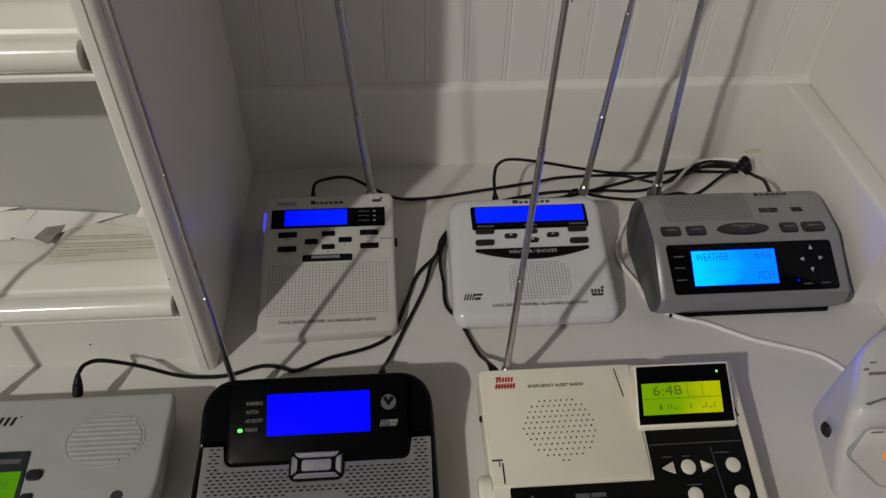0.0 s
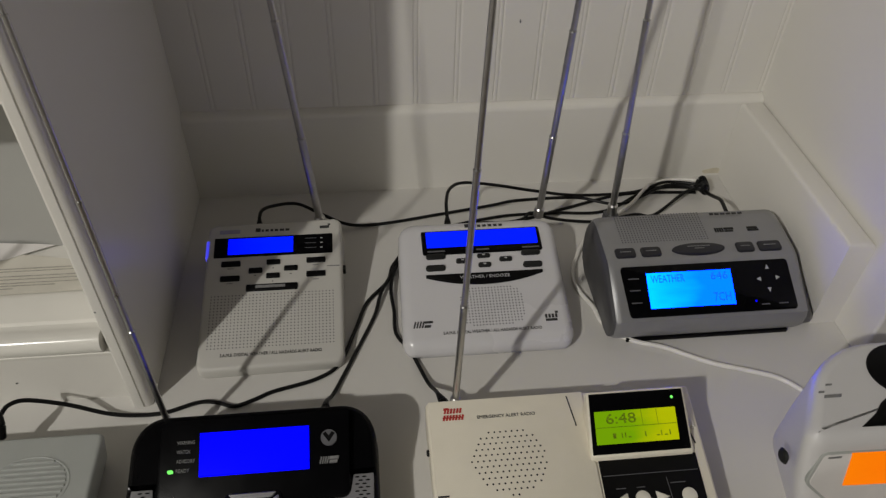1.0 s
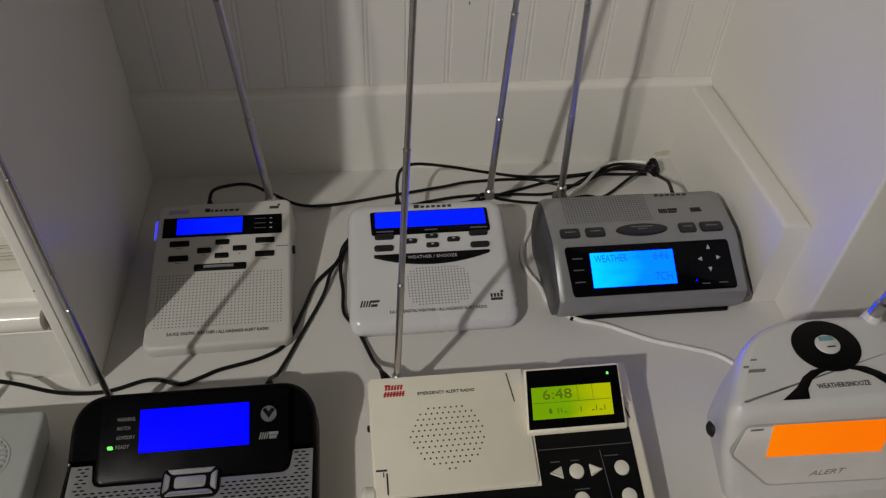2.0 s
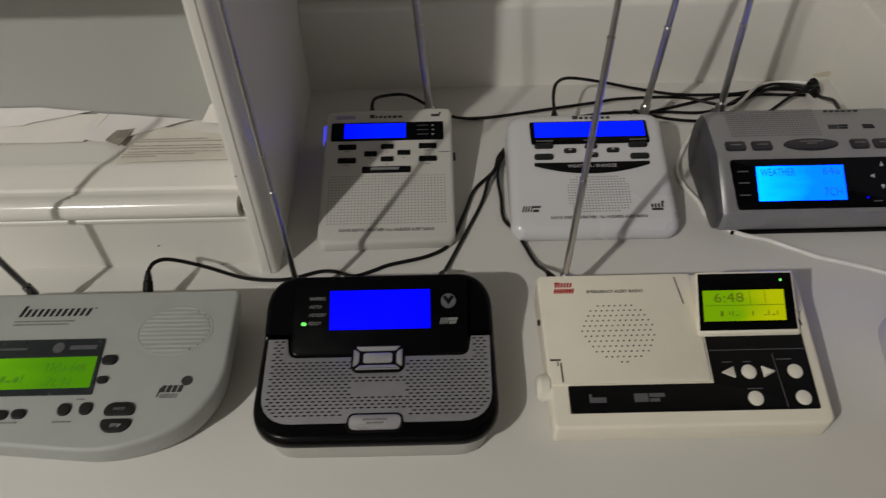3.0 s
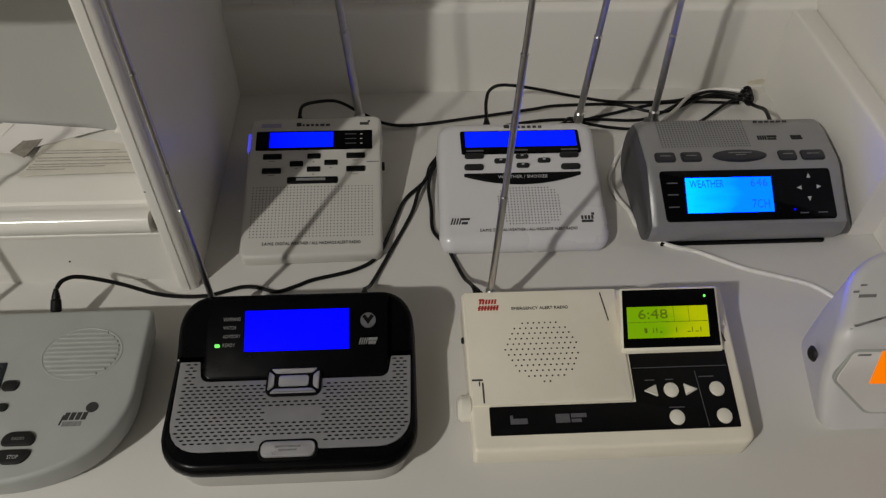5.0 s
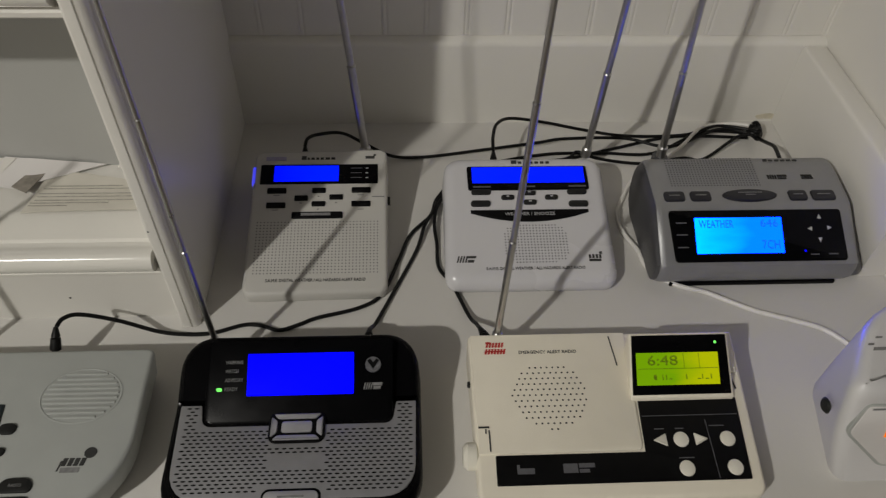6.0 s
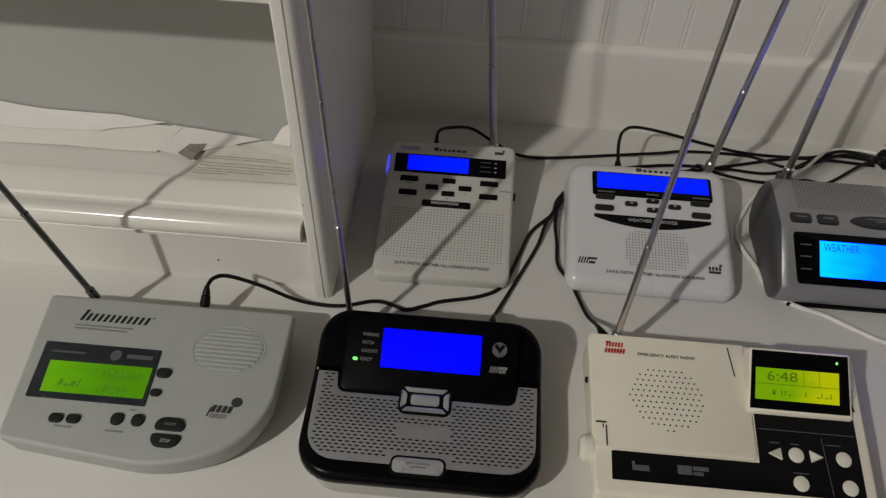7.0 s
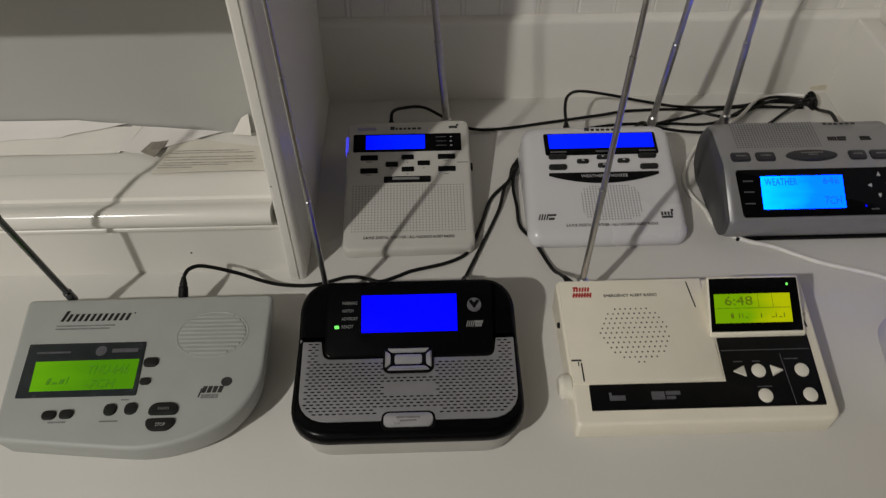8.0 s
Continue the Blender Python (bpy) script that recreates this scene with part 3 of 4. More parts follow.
    for poly in ([(0.0900, -0.1090), (0.1160, -0.1090), (0.1195, -0.1050), (0.0865, -0.1050)], [(0.0865, -0.1250), (0.1195, -0.1250), (0.1160, -0.1215), (0.0900, -0.1215)],
                 [(0.0852, -0.1228), (0.0895, -0.1195), (0.0895, -0.1105), (0.0852, -0.1072)], [(0.1165, -0.1195), (0.1208, -0.1228), (0.1208, -0.1072), (0.1165, -0.1105)]):
        part("key", slab(rpoly(poly, 0.0015, 3), z, -0.001, 0.0012, 0.0008), BRIGHT_KEY, k)
    mid = part("key", slab(rrect(0.0925, -0.1195, 0.1135, -0.1110, 0.002, 3), z, -0.001, 0.0012, 0.0008), BRIGHT_KEY, k)
    b = part("snooze_rim", slab(rrect(0.0830, -0.1735, 0.1230, -0.1580, 0.006, 5), s, -0.002, 0.0014, 0.001), BLACK, t)
    part("snooze_key", slab(rrect(0.0850, -0.1715, 0.1210, -0.1605, 0.0045, 5), s, 0.0, 0.0034, 0.0014), BRIGHT_KEY, b, "silver snooze key")
    part("print", bars([(0.0945, -0.1655, 0.1115, -0.1642), (0.0970, -0.1680, 0.1090, -0.1668)], s, 0.0037), GREY_INK, b)
    antenna(t, (0.034, -0.0375, 0.026), (-0.04, 0.08, 1), (0.10, 0.105, 0.11, 0.11), 0.0023, CHROME)
    plug(t, (0.1495, -0.0385, 0.026), (0.04, 0.75, -0.12))
    return t


# ---------------------------------------------------------------- cream alert radio with a tilt-up lime display
def cream_radio():
    t = thing("alert_radio", "cream plastic alert radio with tilted lime display and black keypad", "radio", (0.33, -0.10, 0), "weather radios on the counter")
    s = slope(0.0345, -0.05, 0.10)
    out = rpoly([(0.2270, -0.1672), (0.4240, -0.1672), (0.4330, -0.0395), (0.2262, -0.0395)], [0.004, 0.007, 0.003, 0.003], 4)
    part("body", shell(out, 0.0, s, 0.0028, 0.004, 0.0005), CREAM, t)
    cover = rpoly([(0.2285, -0.1345), (0.3440, -0.1345), (0.3475, -0.0405), (0.2280, -0.0405)], [0.001, 0.004, 0.001, 0.001], 3)
    c = part("speaker_cover", slab(cover, s, -0.001, 0.0018, 0.0008), CREAM, t, "raised cream speaker cover")
    places = []
    for r in range(13):
        y = -0.0650 - 0.00440 * r
        for q in range(15):
            x = 0.2515 + 0.0043 * q + (0.00215 if r % 2 else 0)
            if ((x - 0.2828) / 0.0275) ** 2 + ((y + 0.0915) / 0.0265) ** 2 < 1:
                places.append((x, y))
    part("speaker_perforation", dots(places, 0.00078, s, 0.00195, 6), GREY_DARK, c, kind="stuff")
    part("brand_mark", bars([(0.2392 + 0.0023 * i, -0.0516, 0.2408 + 0.0023 * i, -0.0476) for i in range(6)] + [(0.2380 + 0.0023 * i, -0.0573, 0.2396 + 0.0023 * i, -0.0530) for i in range(7)]
                            + [(0.2392, -0.0486, 0.2430, -0.0470), (0.2380, -0.0556, 0.2526, -0.0547)], s, 0.0021, 0.25), RED_INK, c, "red printed maker's mark")
    part("cover_lettering", lettering("EMERGENCY ALERT RADIO", 0.2640, -0.0575, 0.3080, 0.0026, s, 0.0021), INK, c)
    # black keypad area
    strip = rpoly([(0.2395, -0.1565), (0.4160, -0.1565), (0.4205, -0.0960), (0.3475, -0.0960), (0.3455, -0.1355), (0.2400, -0.1355)], 0.0008, 2)
    p = part("keypad", slab(strip, s, -0.001, 0.0008, 0.0003), BLACK, t, "black keypad panel")
    part("print", bars([(0.2540, -0.1490, 0.2560, -0.1425), (0.2560, -0.1490, 0.2660, -0.1450), (0.2860, -0.1490, 0.2960, -0.1425), (0.2970, -0.1455, 0.3080, -0.1425), (0.2970, -0.1490, 0.3040, -0.1465)], s, 0.001), DIM_INK, p)
    part("print", bars([(0.3550, -0.1195, 0.3620, -0.1188), (0.3700, -0.1195, 0.3760, -0.1188), (0.3680, -0.1410, 0.3790, -0.1403), (0.3950, -0.1180, 0.4060, -0.1173), (0.3480, -0.1095, 0.4180, -0.1090), (0.3930, -0.1555, 0.3935, -0.1130)], s, 0.001), DIM_INK, p)
    for x, y in ((0.3725, -0.1275), (0.3720, -0.1483), (0.4060, -0.1278), (0.4060, -0.1485)):
        part("button", slab(ellipse(x, y, 0.0054, 0.0056, 20), s, 0.0, 0.0024, 0.0010), CREAM_KEY, p)
    for x, d in ((0.3575, -1), (0.3870, 1)):
        tri = [(x - 0.0046 * d, -0.1322), (x + 0.0050 * d, -0.1275), (x - 0.0046 * d, -0.1228)]
        part("button", slab(rpoly(tri if d > 0 else tri[::-1], 0.0008, 2), s, 0.0, 0.0022, 0.0008), CREAM_KEY, p)
    # tilted display pod
    f = slope(0.0340, -0.0965, 0.48)
    pod = rpoly([(0.3420, -0.0975), (0.4185, -0.0975), (0.4195, -0.0540), (0.3450, -0.0540)], 0.0012, 2)
    pod_bm = loft([ring(pod, level(0.026)), ring(pod, f, -0.0008), ring(inset(pod, 0.0008), f, 0.0)])
    d = part("display_pod", pod_bm, CREAM, t, "cream tilt-up display pod")
    part("display_face", slab([Vector(q) for q in [(0.3435, -0.0952), (0.4165, -0.0952), (0.4176, -0.0562), (0.3465, -0.0562)]], f, -0.0005, 0.0012, 0.0004), BLACK_GLOSS, d, "black display face")
    part("lcd", slab([Vector(q) for q in [(0.3472, -0.0895), (0.4090, -0.0895), (0.4100, -0.0682), (0.3485, -0.0682)]], f, 0.0, 0.0016, 0.0002), LIME_LCD, d, "lit lime-yellow display")
    part("display_lettering", lettering("6:48", 0.3565, -0.0768, 0.3790, 0.0066, f, 0.0019), LIME_INK, d)
    part("display_lettering", bars([(0.3485, -0.0791, 0.4090, -0.0788), (0.3835, -0.0788, 0.3838, -0.0686), (0.3950, -0.0788, 0.3953, -0.0686), (0.3600, -0.0862, 0.3622, -0.0830), (0.3665, -0.0862, 0.3672, -0.0830), (0.3690, -0.0862, 0.3697, -0.0830), (0.3715, -0.0862, 0.3735, -0.0855),
                                    (0.3840, -0.0862, 0.3848, -0.0830), (0.3925, -0.0862, 0.3950, -0.0856), (0.3960, -0.0862, 0.3967, -0.0830), (0.3985, -0.0862, 0.4010, -0.0856), (0.4025, -0.0862, 0.4032, -0.0830)], f, 0.0018), LIME_INK, d)
    part("indicator", slab(ellipse(0.4090, -0.0615, 0.0010, 0.0010, 10), f, 0.0, 0.0016, 0.0003), GREEN_LED, d, "lit green indicator")
    # pod hinge slots, volume wheel, side nub
    part("hinge_slot", bars([(0.3368, -0.0690, 0.3376, -0.0440)], s, 0.0022, -0.10), INK, t)
    part("hinge_slot", bars([(0.4225, -0.0890, 0.4236, -0.0760)], s, 0.0006, -0.15), INK, t)
    part("hinge_slot", bars([(0.4205, -0.0720, 0.4214, -0.0580)], s, 0.0006, -0.15), INK, t)
    part("side_slider", slab(rrect(0.4222, -0.0770, 0.4262, -0.0700, 0.0006, 2), s, 0.0, 0.0026, 0.0006), CREAM_KEY, t, "pale slider beside the display")
    w = part("volume_wheel", rod((0.2180, -0.1310, 0.0180), (0.2300, -0.1310, 0.0180), 0.0098, 0.0098, 28), CREAM_KEY, t, "cream volume wheel")
    part("print", bars([(0.2292, -0.1158, 0.2370, -0.1146), (0.2362, -0.1330, 0.2372, -0.1175), (0.2340, -0.1200, 0.2348, -0.1165)], s, 0.0022), INK, t)
    part("side_socket", rod((0.2245, -0.0750, 0.022), (0.2270, -0.0750, 0.022), 0.0026, 0.0026, 10), GREY_DARK, t)
    antenna(t, (0.2495, -0.0375, 0.026), (0.04, 0.08, 1), (0.105, 0.11, 0.11, 0.11), 0.0027, CHROME)
    plug(t, (0.2440, -0.0365, 0.022), (-0.3, 0.75, -0.05))
    return t


# ---------------------------------------------------------------- slim white weather radio
def slim_radio():
    t = thing("weather_radio", "slim warm-white weather radio with small blue display", "radio", (0.10, 0.10, 0), "weather radios on the counter")
    s = slope(0.0440, 0.15, 0.27)
    out = rpoly([(0.0405, 0.0245), (0.1640, 0.0265), (0.1635, 0.1690), (0.0415, 0.1670)], [0.009, 0.009, 0.008, 0.008], 6)
    part("body", lean_back(shell(out, 0.0, s, 0.0036, 0.0015, 0.0), 0.12, 0.020, 0.047), WARM_WHITE, t)
    bar = rrect(0.0480, 0.1310, 0.1552, 0.1512, 0.0008, 2)
    b = part("display_frame", slab(bar, s, -0.001, 0.0008, 0.0004), BLACK_GLOSS, t, "black display strip")
    part("lcd", slab(rrect(0.0605, 0.1332, 0.1192, 0.1495), s, 0.0, 0.0012, 0.0002), BLUE_LCD_W1, b, "lit blue display")
    part("bezel_print", bars([(0.1300, 0.1465, 0.1405, 0.1470), (0.1300, 0.1415, 0.1405, 0.1420), (0.1300, 0.1365, 0.1405, 0.1370)], s, 0.001), DIM_INK, b)
    part("bezel_print", bars([(0.1440, 0.1462, 0.1462, 0.1470), (0.1440, 0.1412, 0.1462, 0.1420), (0.1440, 0.1362, 0.1462, 0.1370)], s, 0.001), PALE_INK, b)
    # emissive strip added for display light that leaks through the case edge
    part("edge_glow", slab(rrect(0.0402, 0.1320, 0.0450, 0.1505, 0.0015, 3), s, -0.008, -0.0004, 0.0015), VIOLET_GLOW, t, "added glowing strip for the blue light leaking at the case edge")
    for x, y, w, h in [(0.0640, 0.1240, 0.0172, 0.0050), (0.0640, 0.1092, 0.0172, 0.0050), (0.1400, 0.1240, 0.0172, 0.0050), (0.1400, 0.1100, 0.0172, 0.0050),
                       (0.0862, 0.1162, 0.0122, 0.0048), (0.1018, 0.1240, 0.0122, 0.0046), (0.1018, 0.1103, 0.0122, 0.0046), (0.1175, 0.1170, 0.0122, 0.0046)]:
        part("button", slab(rrect(x - w / 2, y - h / 2, x + w / 2, y + h / 2, 0.0008, 2), s, -0.001, 0.0016, 0.0007), BLACK, t)
    bb = part("button", slab(rrect(0.0785, 0.0958, 0.1240, 0.1020, 0.0012, 3), s, -0.001, 0.0016, 0.0007), BLACK, t)
    part("button_print", bars([(0.0870, 0.0978, 0.1130, 0.1003)], s, 0.0019), GREY_INK, bb)
    places = []
    for r in range(18):
        for c in range(36):
            x, y = 0.0490 + 0.00303 * c, 0.0440 + 0.00285 * r
            places.append((x, y))
    part("speaker_perforation", dots(places, 0.00062, s, 0.0002, 6), DIM_INK, t, kind="stuff")
    part("case_lettering", lettering("S.A.M.E. DIGITAL WEATHER / ALL HAZARDS ALERT RADIO", 0.0600, 0.0362, 0.1450, 0.0028, s), INK, t)
    part("brand_mark", bars([(0.0845, 0.1568, 0.0890, 0.1605), (0.0900, 0.1568, 0.0920, 0.1590), (0.0935, 0.1568, 0.0965, 0.1590), (0.0980, 0.1568, 0.1005, 0.1590), (0.1020, 0.1568, 0.1050, 0.1590), (0.1065, 0.1568, 0.1105, 0.1590), (0.1118, 0.1568, 0.1155, 0.1590)], s), INK, t, "dark printed maker's mark")
    part("print", bars([(0.1435, 0.1575, 0.1520, 0.1602), (0.1510, 0.1605, 0.1532, 0.1622)], s), INK, t)
    part("print", bars([(0.0520, 0.1560, 0.0705, 0.1598)], s), LILAC_INK, t)
    part("print", bars([(0.0610, 0.1192, 0.0665, 0.1197), (0.0610, 0.1045, 0.0665, 0.1050), (0.0850, 0.1112, 0.0870, 0.1120), (0.1008, 0.1178, 0.1024, 0.1187), (0.1166, 0.1112, 0.1184, 0.1120), (0.1370, 0.1190, 0.1425, 0.1196), (0.1370, 0.1045, 0.1425, 0.1051), (0.1500, 0.1170, 0.1610, 0.1178), (0.1010, 0.1045, 0.1022, 0.1058)], s), GREY_INK, t)
    part("side_switch", box(0.1630, 0.1190, 0.022, 0.1662, 0.1260, 0.027, 0.0006), GREY_DARK, t)
    antenna(t, (0.1427, 0.1827, 0.030), (-0.085, 0.02, 1), (0.10, 0.11, 0.11, 0.11), 0.0037, CHROME)
    plug(t, (0.0850, 0.1700, 0.030), (-0.02, 0.75, 0.45))
    return t


# ---------------------------------------------------------------- broad white weather radio
def broad_radio():
    t = thing("weather_radio", "broad glossy white weather radio with wide blue display", "radio", (0.29, 0.09, 0), "weather radios on the counter")
    s = slope(0.0450, 0.14, 0.25)
    out = rpoly([(0.2135, 0.0290), (0.3640, 0.0290), (0.3650, 0.1560), (0.2165, 0.1560)], [0.013, 0.013, 0.017, 0.017], 7)
    rings = [ring(inset(out, 0.004), level(0.0)), ring(inset(out, 0.0015), level(0.002)), ring(out, level(0.007))]
    for a in (0, 18, 36, 54, 72, 90):
        rings.append(ring(inset(out, 0.010 * (1 - math.cos(radians(a)))), s, -0.0085 + 0.0085 * math.sin(radians(a))))
    part("body", lean_back(loft(rings), 0.11, 0.030, 0.047), COOL_WHITE, t)
    bar = rpoly([(0.2375, 0.1190), (0.3490, 0.1190), (0.3485, 0.1440), (0.2370, 0.1440)], 0.002, 3)
    b = part("display_frame", slab(bar, s, -0.001, 0.0012, 0.0006), BLACK_GLOSS, t, "black display frame")
    part("lcd", slab(rrect(0.2415, 0.1258, 0.3455, 0.1425), s, 0.0, 0.0016, 0.0002), BLUE_LCD_W3, b, "wide lit blue display")
    part("bezel_print", bars([(0.2420, 0.1212, 0.2580, 0.1226), (0.2870, 0.1212, 0.2990, 0.1226), (0.3300, 0.1212, 0.3460, 0.1226)], s, 0.0014), DIM_INK, b)
    for x, y, w, h in [(0.2490, 0.1170, 0.0180, 0.0052), (0.2480, 0.1050, 0.0180, 0.0056), (0.3370, 0.1165, 0.0180, 0.0052), (0.3370, 0.1040, 0.0180, 0.0056),
                       (0.2730, 0.1112, 0.0120, 0.0044), (0.2930, 0.1155, 0.0120, 0.0040), (0.2930, 0.1060, 0.0120, 0.0044), (0.3130, 0.1110, 0.0120, 0.0044)]:
        k = part("button", slab(rrect(x - w / 2, y - h / 2, x + w / 2, y + h / 2, h * 0.48, 4), s, -0.001, 0.0020, 0.0010), GREY_DARK, t)
        part("button_mark", bars([(x - 0.0012, y - 0.0006, x + 0.0012, y + 0.0006)], s, 0.0023), PALE_INK, k) if w < 0.015 else None
    bow = [Vector((0.3450, 0.0975)), Vector((0.2385, 0.0975))] + [Vector((0.2385 + 0.1065 * i / 12, 0.0955 - 0.0090 * (1 - ((i - 6) / 6) ** 2))) for i in range(13)]
    k = part("snooze_bar", slab(bow, s, -0.001, 0.0020, 0.0006), BLACK, t, "black bow-shaped snooze bar")
    part("bar_lettering", lettering("WEATHER / SNOOZE", 0.2690, 0.0915, 0.3140, 0.0030, s, 0.0023), PALE_INK, k)
    places = []
    for r in range(14):
        for c in range(20):
            x, y = 0.2675 + 0.00285 * c, 0.0470 + 0.00275 * r
            if abs((x - 0.2945) / 0.0280) ** 4 + abs((y - 0.0650) / 0.0190) ** 4 < 1:
                places.append((x, y))
    part("speaker_perforation", dots(places, 0.00070, s, 0.0002, 6), DIM_INK, t, kind="stuff")
    part("case_lettering", lettering("S.A.M.E. DIGITAL WEATHER / ALL HAZARDS ALERT RADIO", 0.2490, 0.0400, 0.3350, 0.0027, s), INK, t)
    part("print", bars([(0.2235 + 0.0024 * i, 0.0475, 0.2248 + 0.0024 * i, 0.0535) for i in range(4)] + [(0.2330, 0.0515, 0.2405, 0.0535), (0.2330, 0.0475, 0.2385, 0.0498)], s, 0.0003, 0.3), INK, t)
    part("print", bars([(0.3395 + 0.0030 * i, 0.0500, 0.3415 + 0.0030 * i, 0.0535) for i in range(4)] + [(0.3395, 0.0470, 0.3500, 0.0492), (0.3490, 0.0540, 0.3515, 0.0562)], s), INK, t)
    part("brand_mark", bars([(0.2790, 0.1475, 0.2840, 0.1510)] + [(0.2855 + 0.0052 * i, 0.1475, 0.2888 + 0.0052 * i, 0.1497) for i in range(6)], s), INK, t, "dark printed maker's mark")
    antenna(t, (0.3600, 0.1865, 0.026), (-0.008, -0.14, 1), (0.105, 0.11, 0.11, 0.11), 0.0034, CHROME)
    plug(t, (0.2650, 0.1590, 0.032), (0.02, 0.75, 0.35))
    return t


# ---------------------------------------------------------------- silver weather radio with a cyan display
def silver_radio():
    t = thing("weather_radio", "silver-grey weather radio with a lit cyan display", "radio", (0.49, 0.10, 0), "weather radios on the counter")
    prof = [(0.044, 0.003), (0.0365, 0.005), (0.0325, 0.012), (0.0318, 0.022), (0.0335, 0.0285), (0.0755, 0.0537), (0.0800, 0.0565), (0.0860, 0.0580), (0.1150, 0.0610),
            (0.1270, 0.0618), (0.1370, 0.0600), (0.1420, 0.0550), (0.1450, 0.0460), (0.1400, 0.0220), (0.1280, 0.0060), (0.1240, 0.003)]
    cy, cz = 0.098, 0.026

    def section(x, k, kz=None):
        return [(x, cy + (y - cy) * k, 0.003 + (z - 0.003) * (kz or k)) for y, z in prof]
    part("body", loft([section(0.3985, 0.97), section(0.4005, 0.99), section(0.4040, 1.0), section(0.5660, 1.0), section(0.5700, 0.99), section(0.5725, 0.97)]), SILVER_BODY, t, "silver painted case")
    part("side_cheek", loft([section(0.3950, 0.90, 0.45), section(0.3953, 0.93, 0.70), section(0.3960, 0.95, 0.88), section(0.3990, 0.965, 0.96)]), SILVER_SIDE, t, "darker grey side cheek")
    part("side_cheek", loft([section(0.5718, 0.96, 0.955), section(0.5780, 0.94, 0.80), section(0.5830, 0.90, 0.50), section(0.5850, 0.86, 0.25)]), SILVER_SIDE, t, "darker grey side cheek")
    part("foot_plate", box(0.412, 0.0350, 0.0, 0.562, 0.126, 0.0040, 0.001), BLACK, t)
    f = slope(0.0285, 0.0335, 0.60)
    face = rpoly([(0.4110, 0.0362), (0.5630, 0.0362), (0.5610, 0.0752), (0.4075, 0.0752)], 0.003, 4)
    d = part("display_face", slab(face, f, -0.0005, 0.0012, 0.0005), BLACK_GLOSS, t, "glossy black display face")
    part("lcd", slab(rrect(0.4300, 0.0420, 0.5070, 0.0690), f, 0.0, 0.0016, 0.0002), CYAN_LCD, d, "bright cyan display")
    part("display_lettering", lettering("WEATHER", 0.4335, 0.0612, 0.4640, 0.0058, f, 0.0019), LCD_CYAN_INK, d)
    part("display_lettering", lettering("646", 0.4880, 0.0615, 0.5035, 0.0058, f, 0.0019), LCD_CYAN_INK, d)
    part("display_lettering", lettering("7CH", 0.4880, 0.0448, 0.5035, 0.0066, f, 0.0019), LCD_CYAN_INK, d)
    for y in (0.0650, 0.0560, 0.0465):
        part("bezel_print", bars([(0.4135, y, 0.4230, y + 0.0008)], f, 0.0015), DIM_INK, d)
    for x, y, w in ((0.5410, 0.0690, 0), (0.5320, 0.0600, 1), (0.5490, 0.0605, 2), (0.5400, 0.0515, 3)):
        a = radians((90, 180, 0, 270)[w])
        tri = [Vector((x + 0.0023 * math.cos(a + k), y + 0.0021 * math.sin(a + k))) for k in (0, 2.3, 4.0)]
        part("arrow_key", loft([ring(tri, f, 0.0008), ring(tri, f, 0.0016)]), PALE_INK, d)
    part("bezel_print", bars([(0.5300, 0.0400, 0.5375, 0.0408), (0.5460, 0.0402, 0.5545, 0.0410)], f, 0.0015), DIM_INK, d)
    part("indicator", slab(ellipse(0.5255, 0.0432, 0.0009, 0.0009, 8), f, 0.0, 0.0015, 0.0002), BLUE_LCD, d, "tiny blue indicator")
    s = slope(0.0580, 0.086, 0.10)
    for x, w, h in ((0.4155, 0.0185, 0.0105), (0.4390, 0.0185, 0.0105), (0.5265, 0.0165, 0.0110), (0.5495, 0.0215, 0.0110)):
        k = part("button", slab(rrect(x - w / 2, 0.0885 - h / 2, x + w / 2, 0.0885 + h / 2, 0.0028, 4), s, -0.002, 0.0018, 0.0012), DARK_KEY, t)
        part("button_print", bars([(x - w * 0.26, 0.0884, x + w * 0.26, 0.0891)], s, 0.0021), GREY_INK, k)
    o = part("snooze_key", slab(ellipse(0.4830, 0.0888, 0.0245, 0.0066, 32), s, -0.002, 0.0022, 0.0014), DARK_KEY, t, "dark oval snooze key")
    part("button_print", bars([(0.4730, 0.0905, 0.4940, 0.0913), (0.4790, 0.0880, 0.4880, 0.0888)], s, 0.0025), GREY_INK, o)
    places = [(0.4165 + 0.00275 * c, 0.1010 + 0.0027 * r) for r in range(13) for c in range(30)]
    part("speaker_perforation", dots(places, 0.00082, s, 0.0004, 6), DIM_INK, t, kind="stuff")
    part("brand_mark", bars([(0.5080, 0.1300, 0.5115, 0.1322)] + [(0.5130 + 0.0056 * i, 0.1300, 0.5170 + 0.0056 * i, 0.1316) for i in range(5)], s, 0.0006), INK, t, "dark printed maker's mark")
    part("print", bars([(0.5060 + 0.0022 * i, 0.1080, 0.5074 + 0.0022 * i, 0.1130) for i in range(4)] + [(0.5150, 0.1108, 0.5240, 0.1130), (0.5150, 0.1080, 0.5230, 0.1098), (0.5370, 0.1080, 0.5475, 0.1098), (0.5370, 0.1105, 0.5470, 0.1128)], s, 0.0006), GREY_DARK, t)
    part("antenna_mount", box(0.4235, 0.138, 0.022, 0.4375, 0.1790, 0.0335, 0.002), SILVER_SIDE, t)
    antenna(t, (0.4305, 0.1730, 0.036), (-0.045, -0.02, 1), (0.095, 0.11, 0.11, 0.11), 0.0034, CHROME)
    part("side_socket", rod((0.5400, 0.1430, 0.040), (0.5400, 0.1560, 0.043), 0.0035, 0.0030, 10), RUBBER, t)
    return t


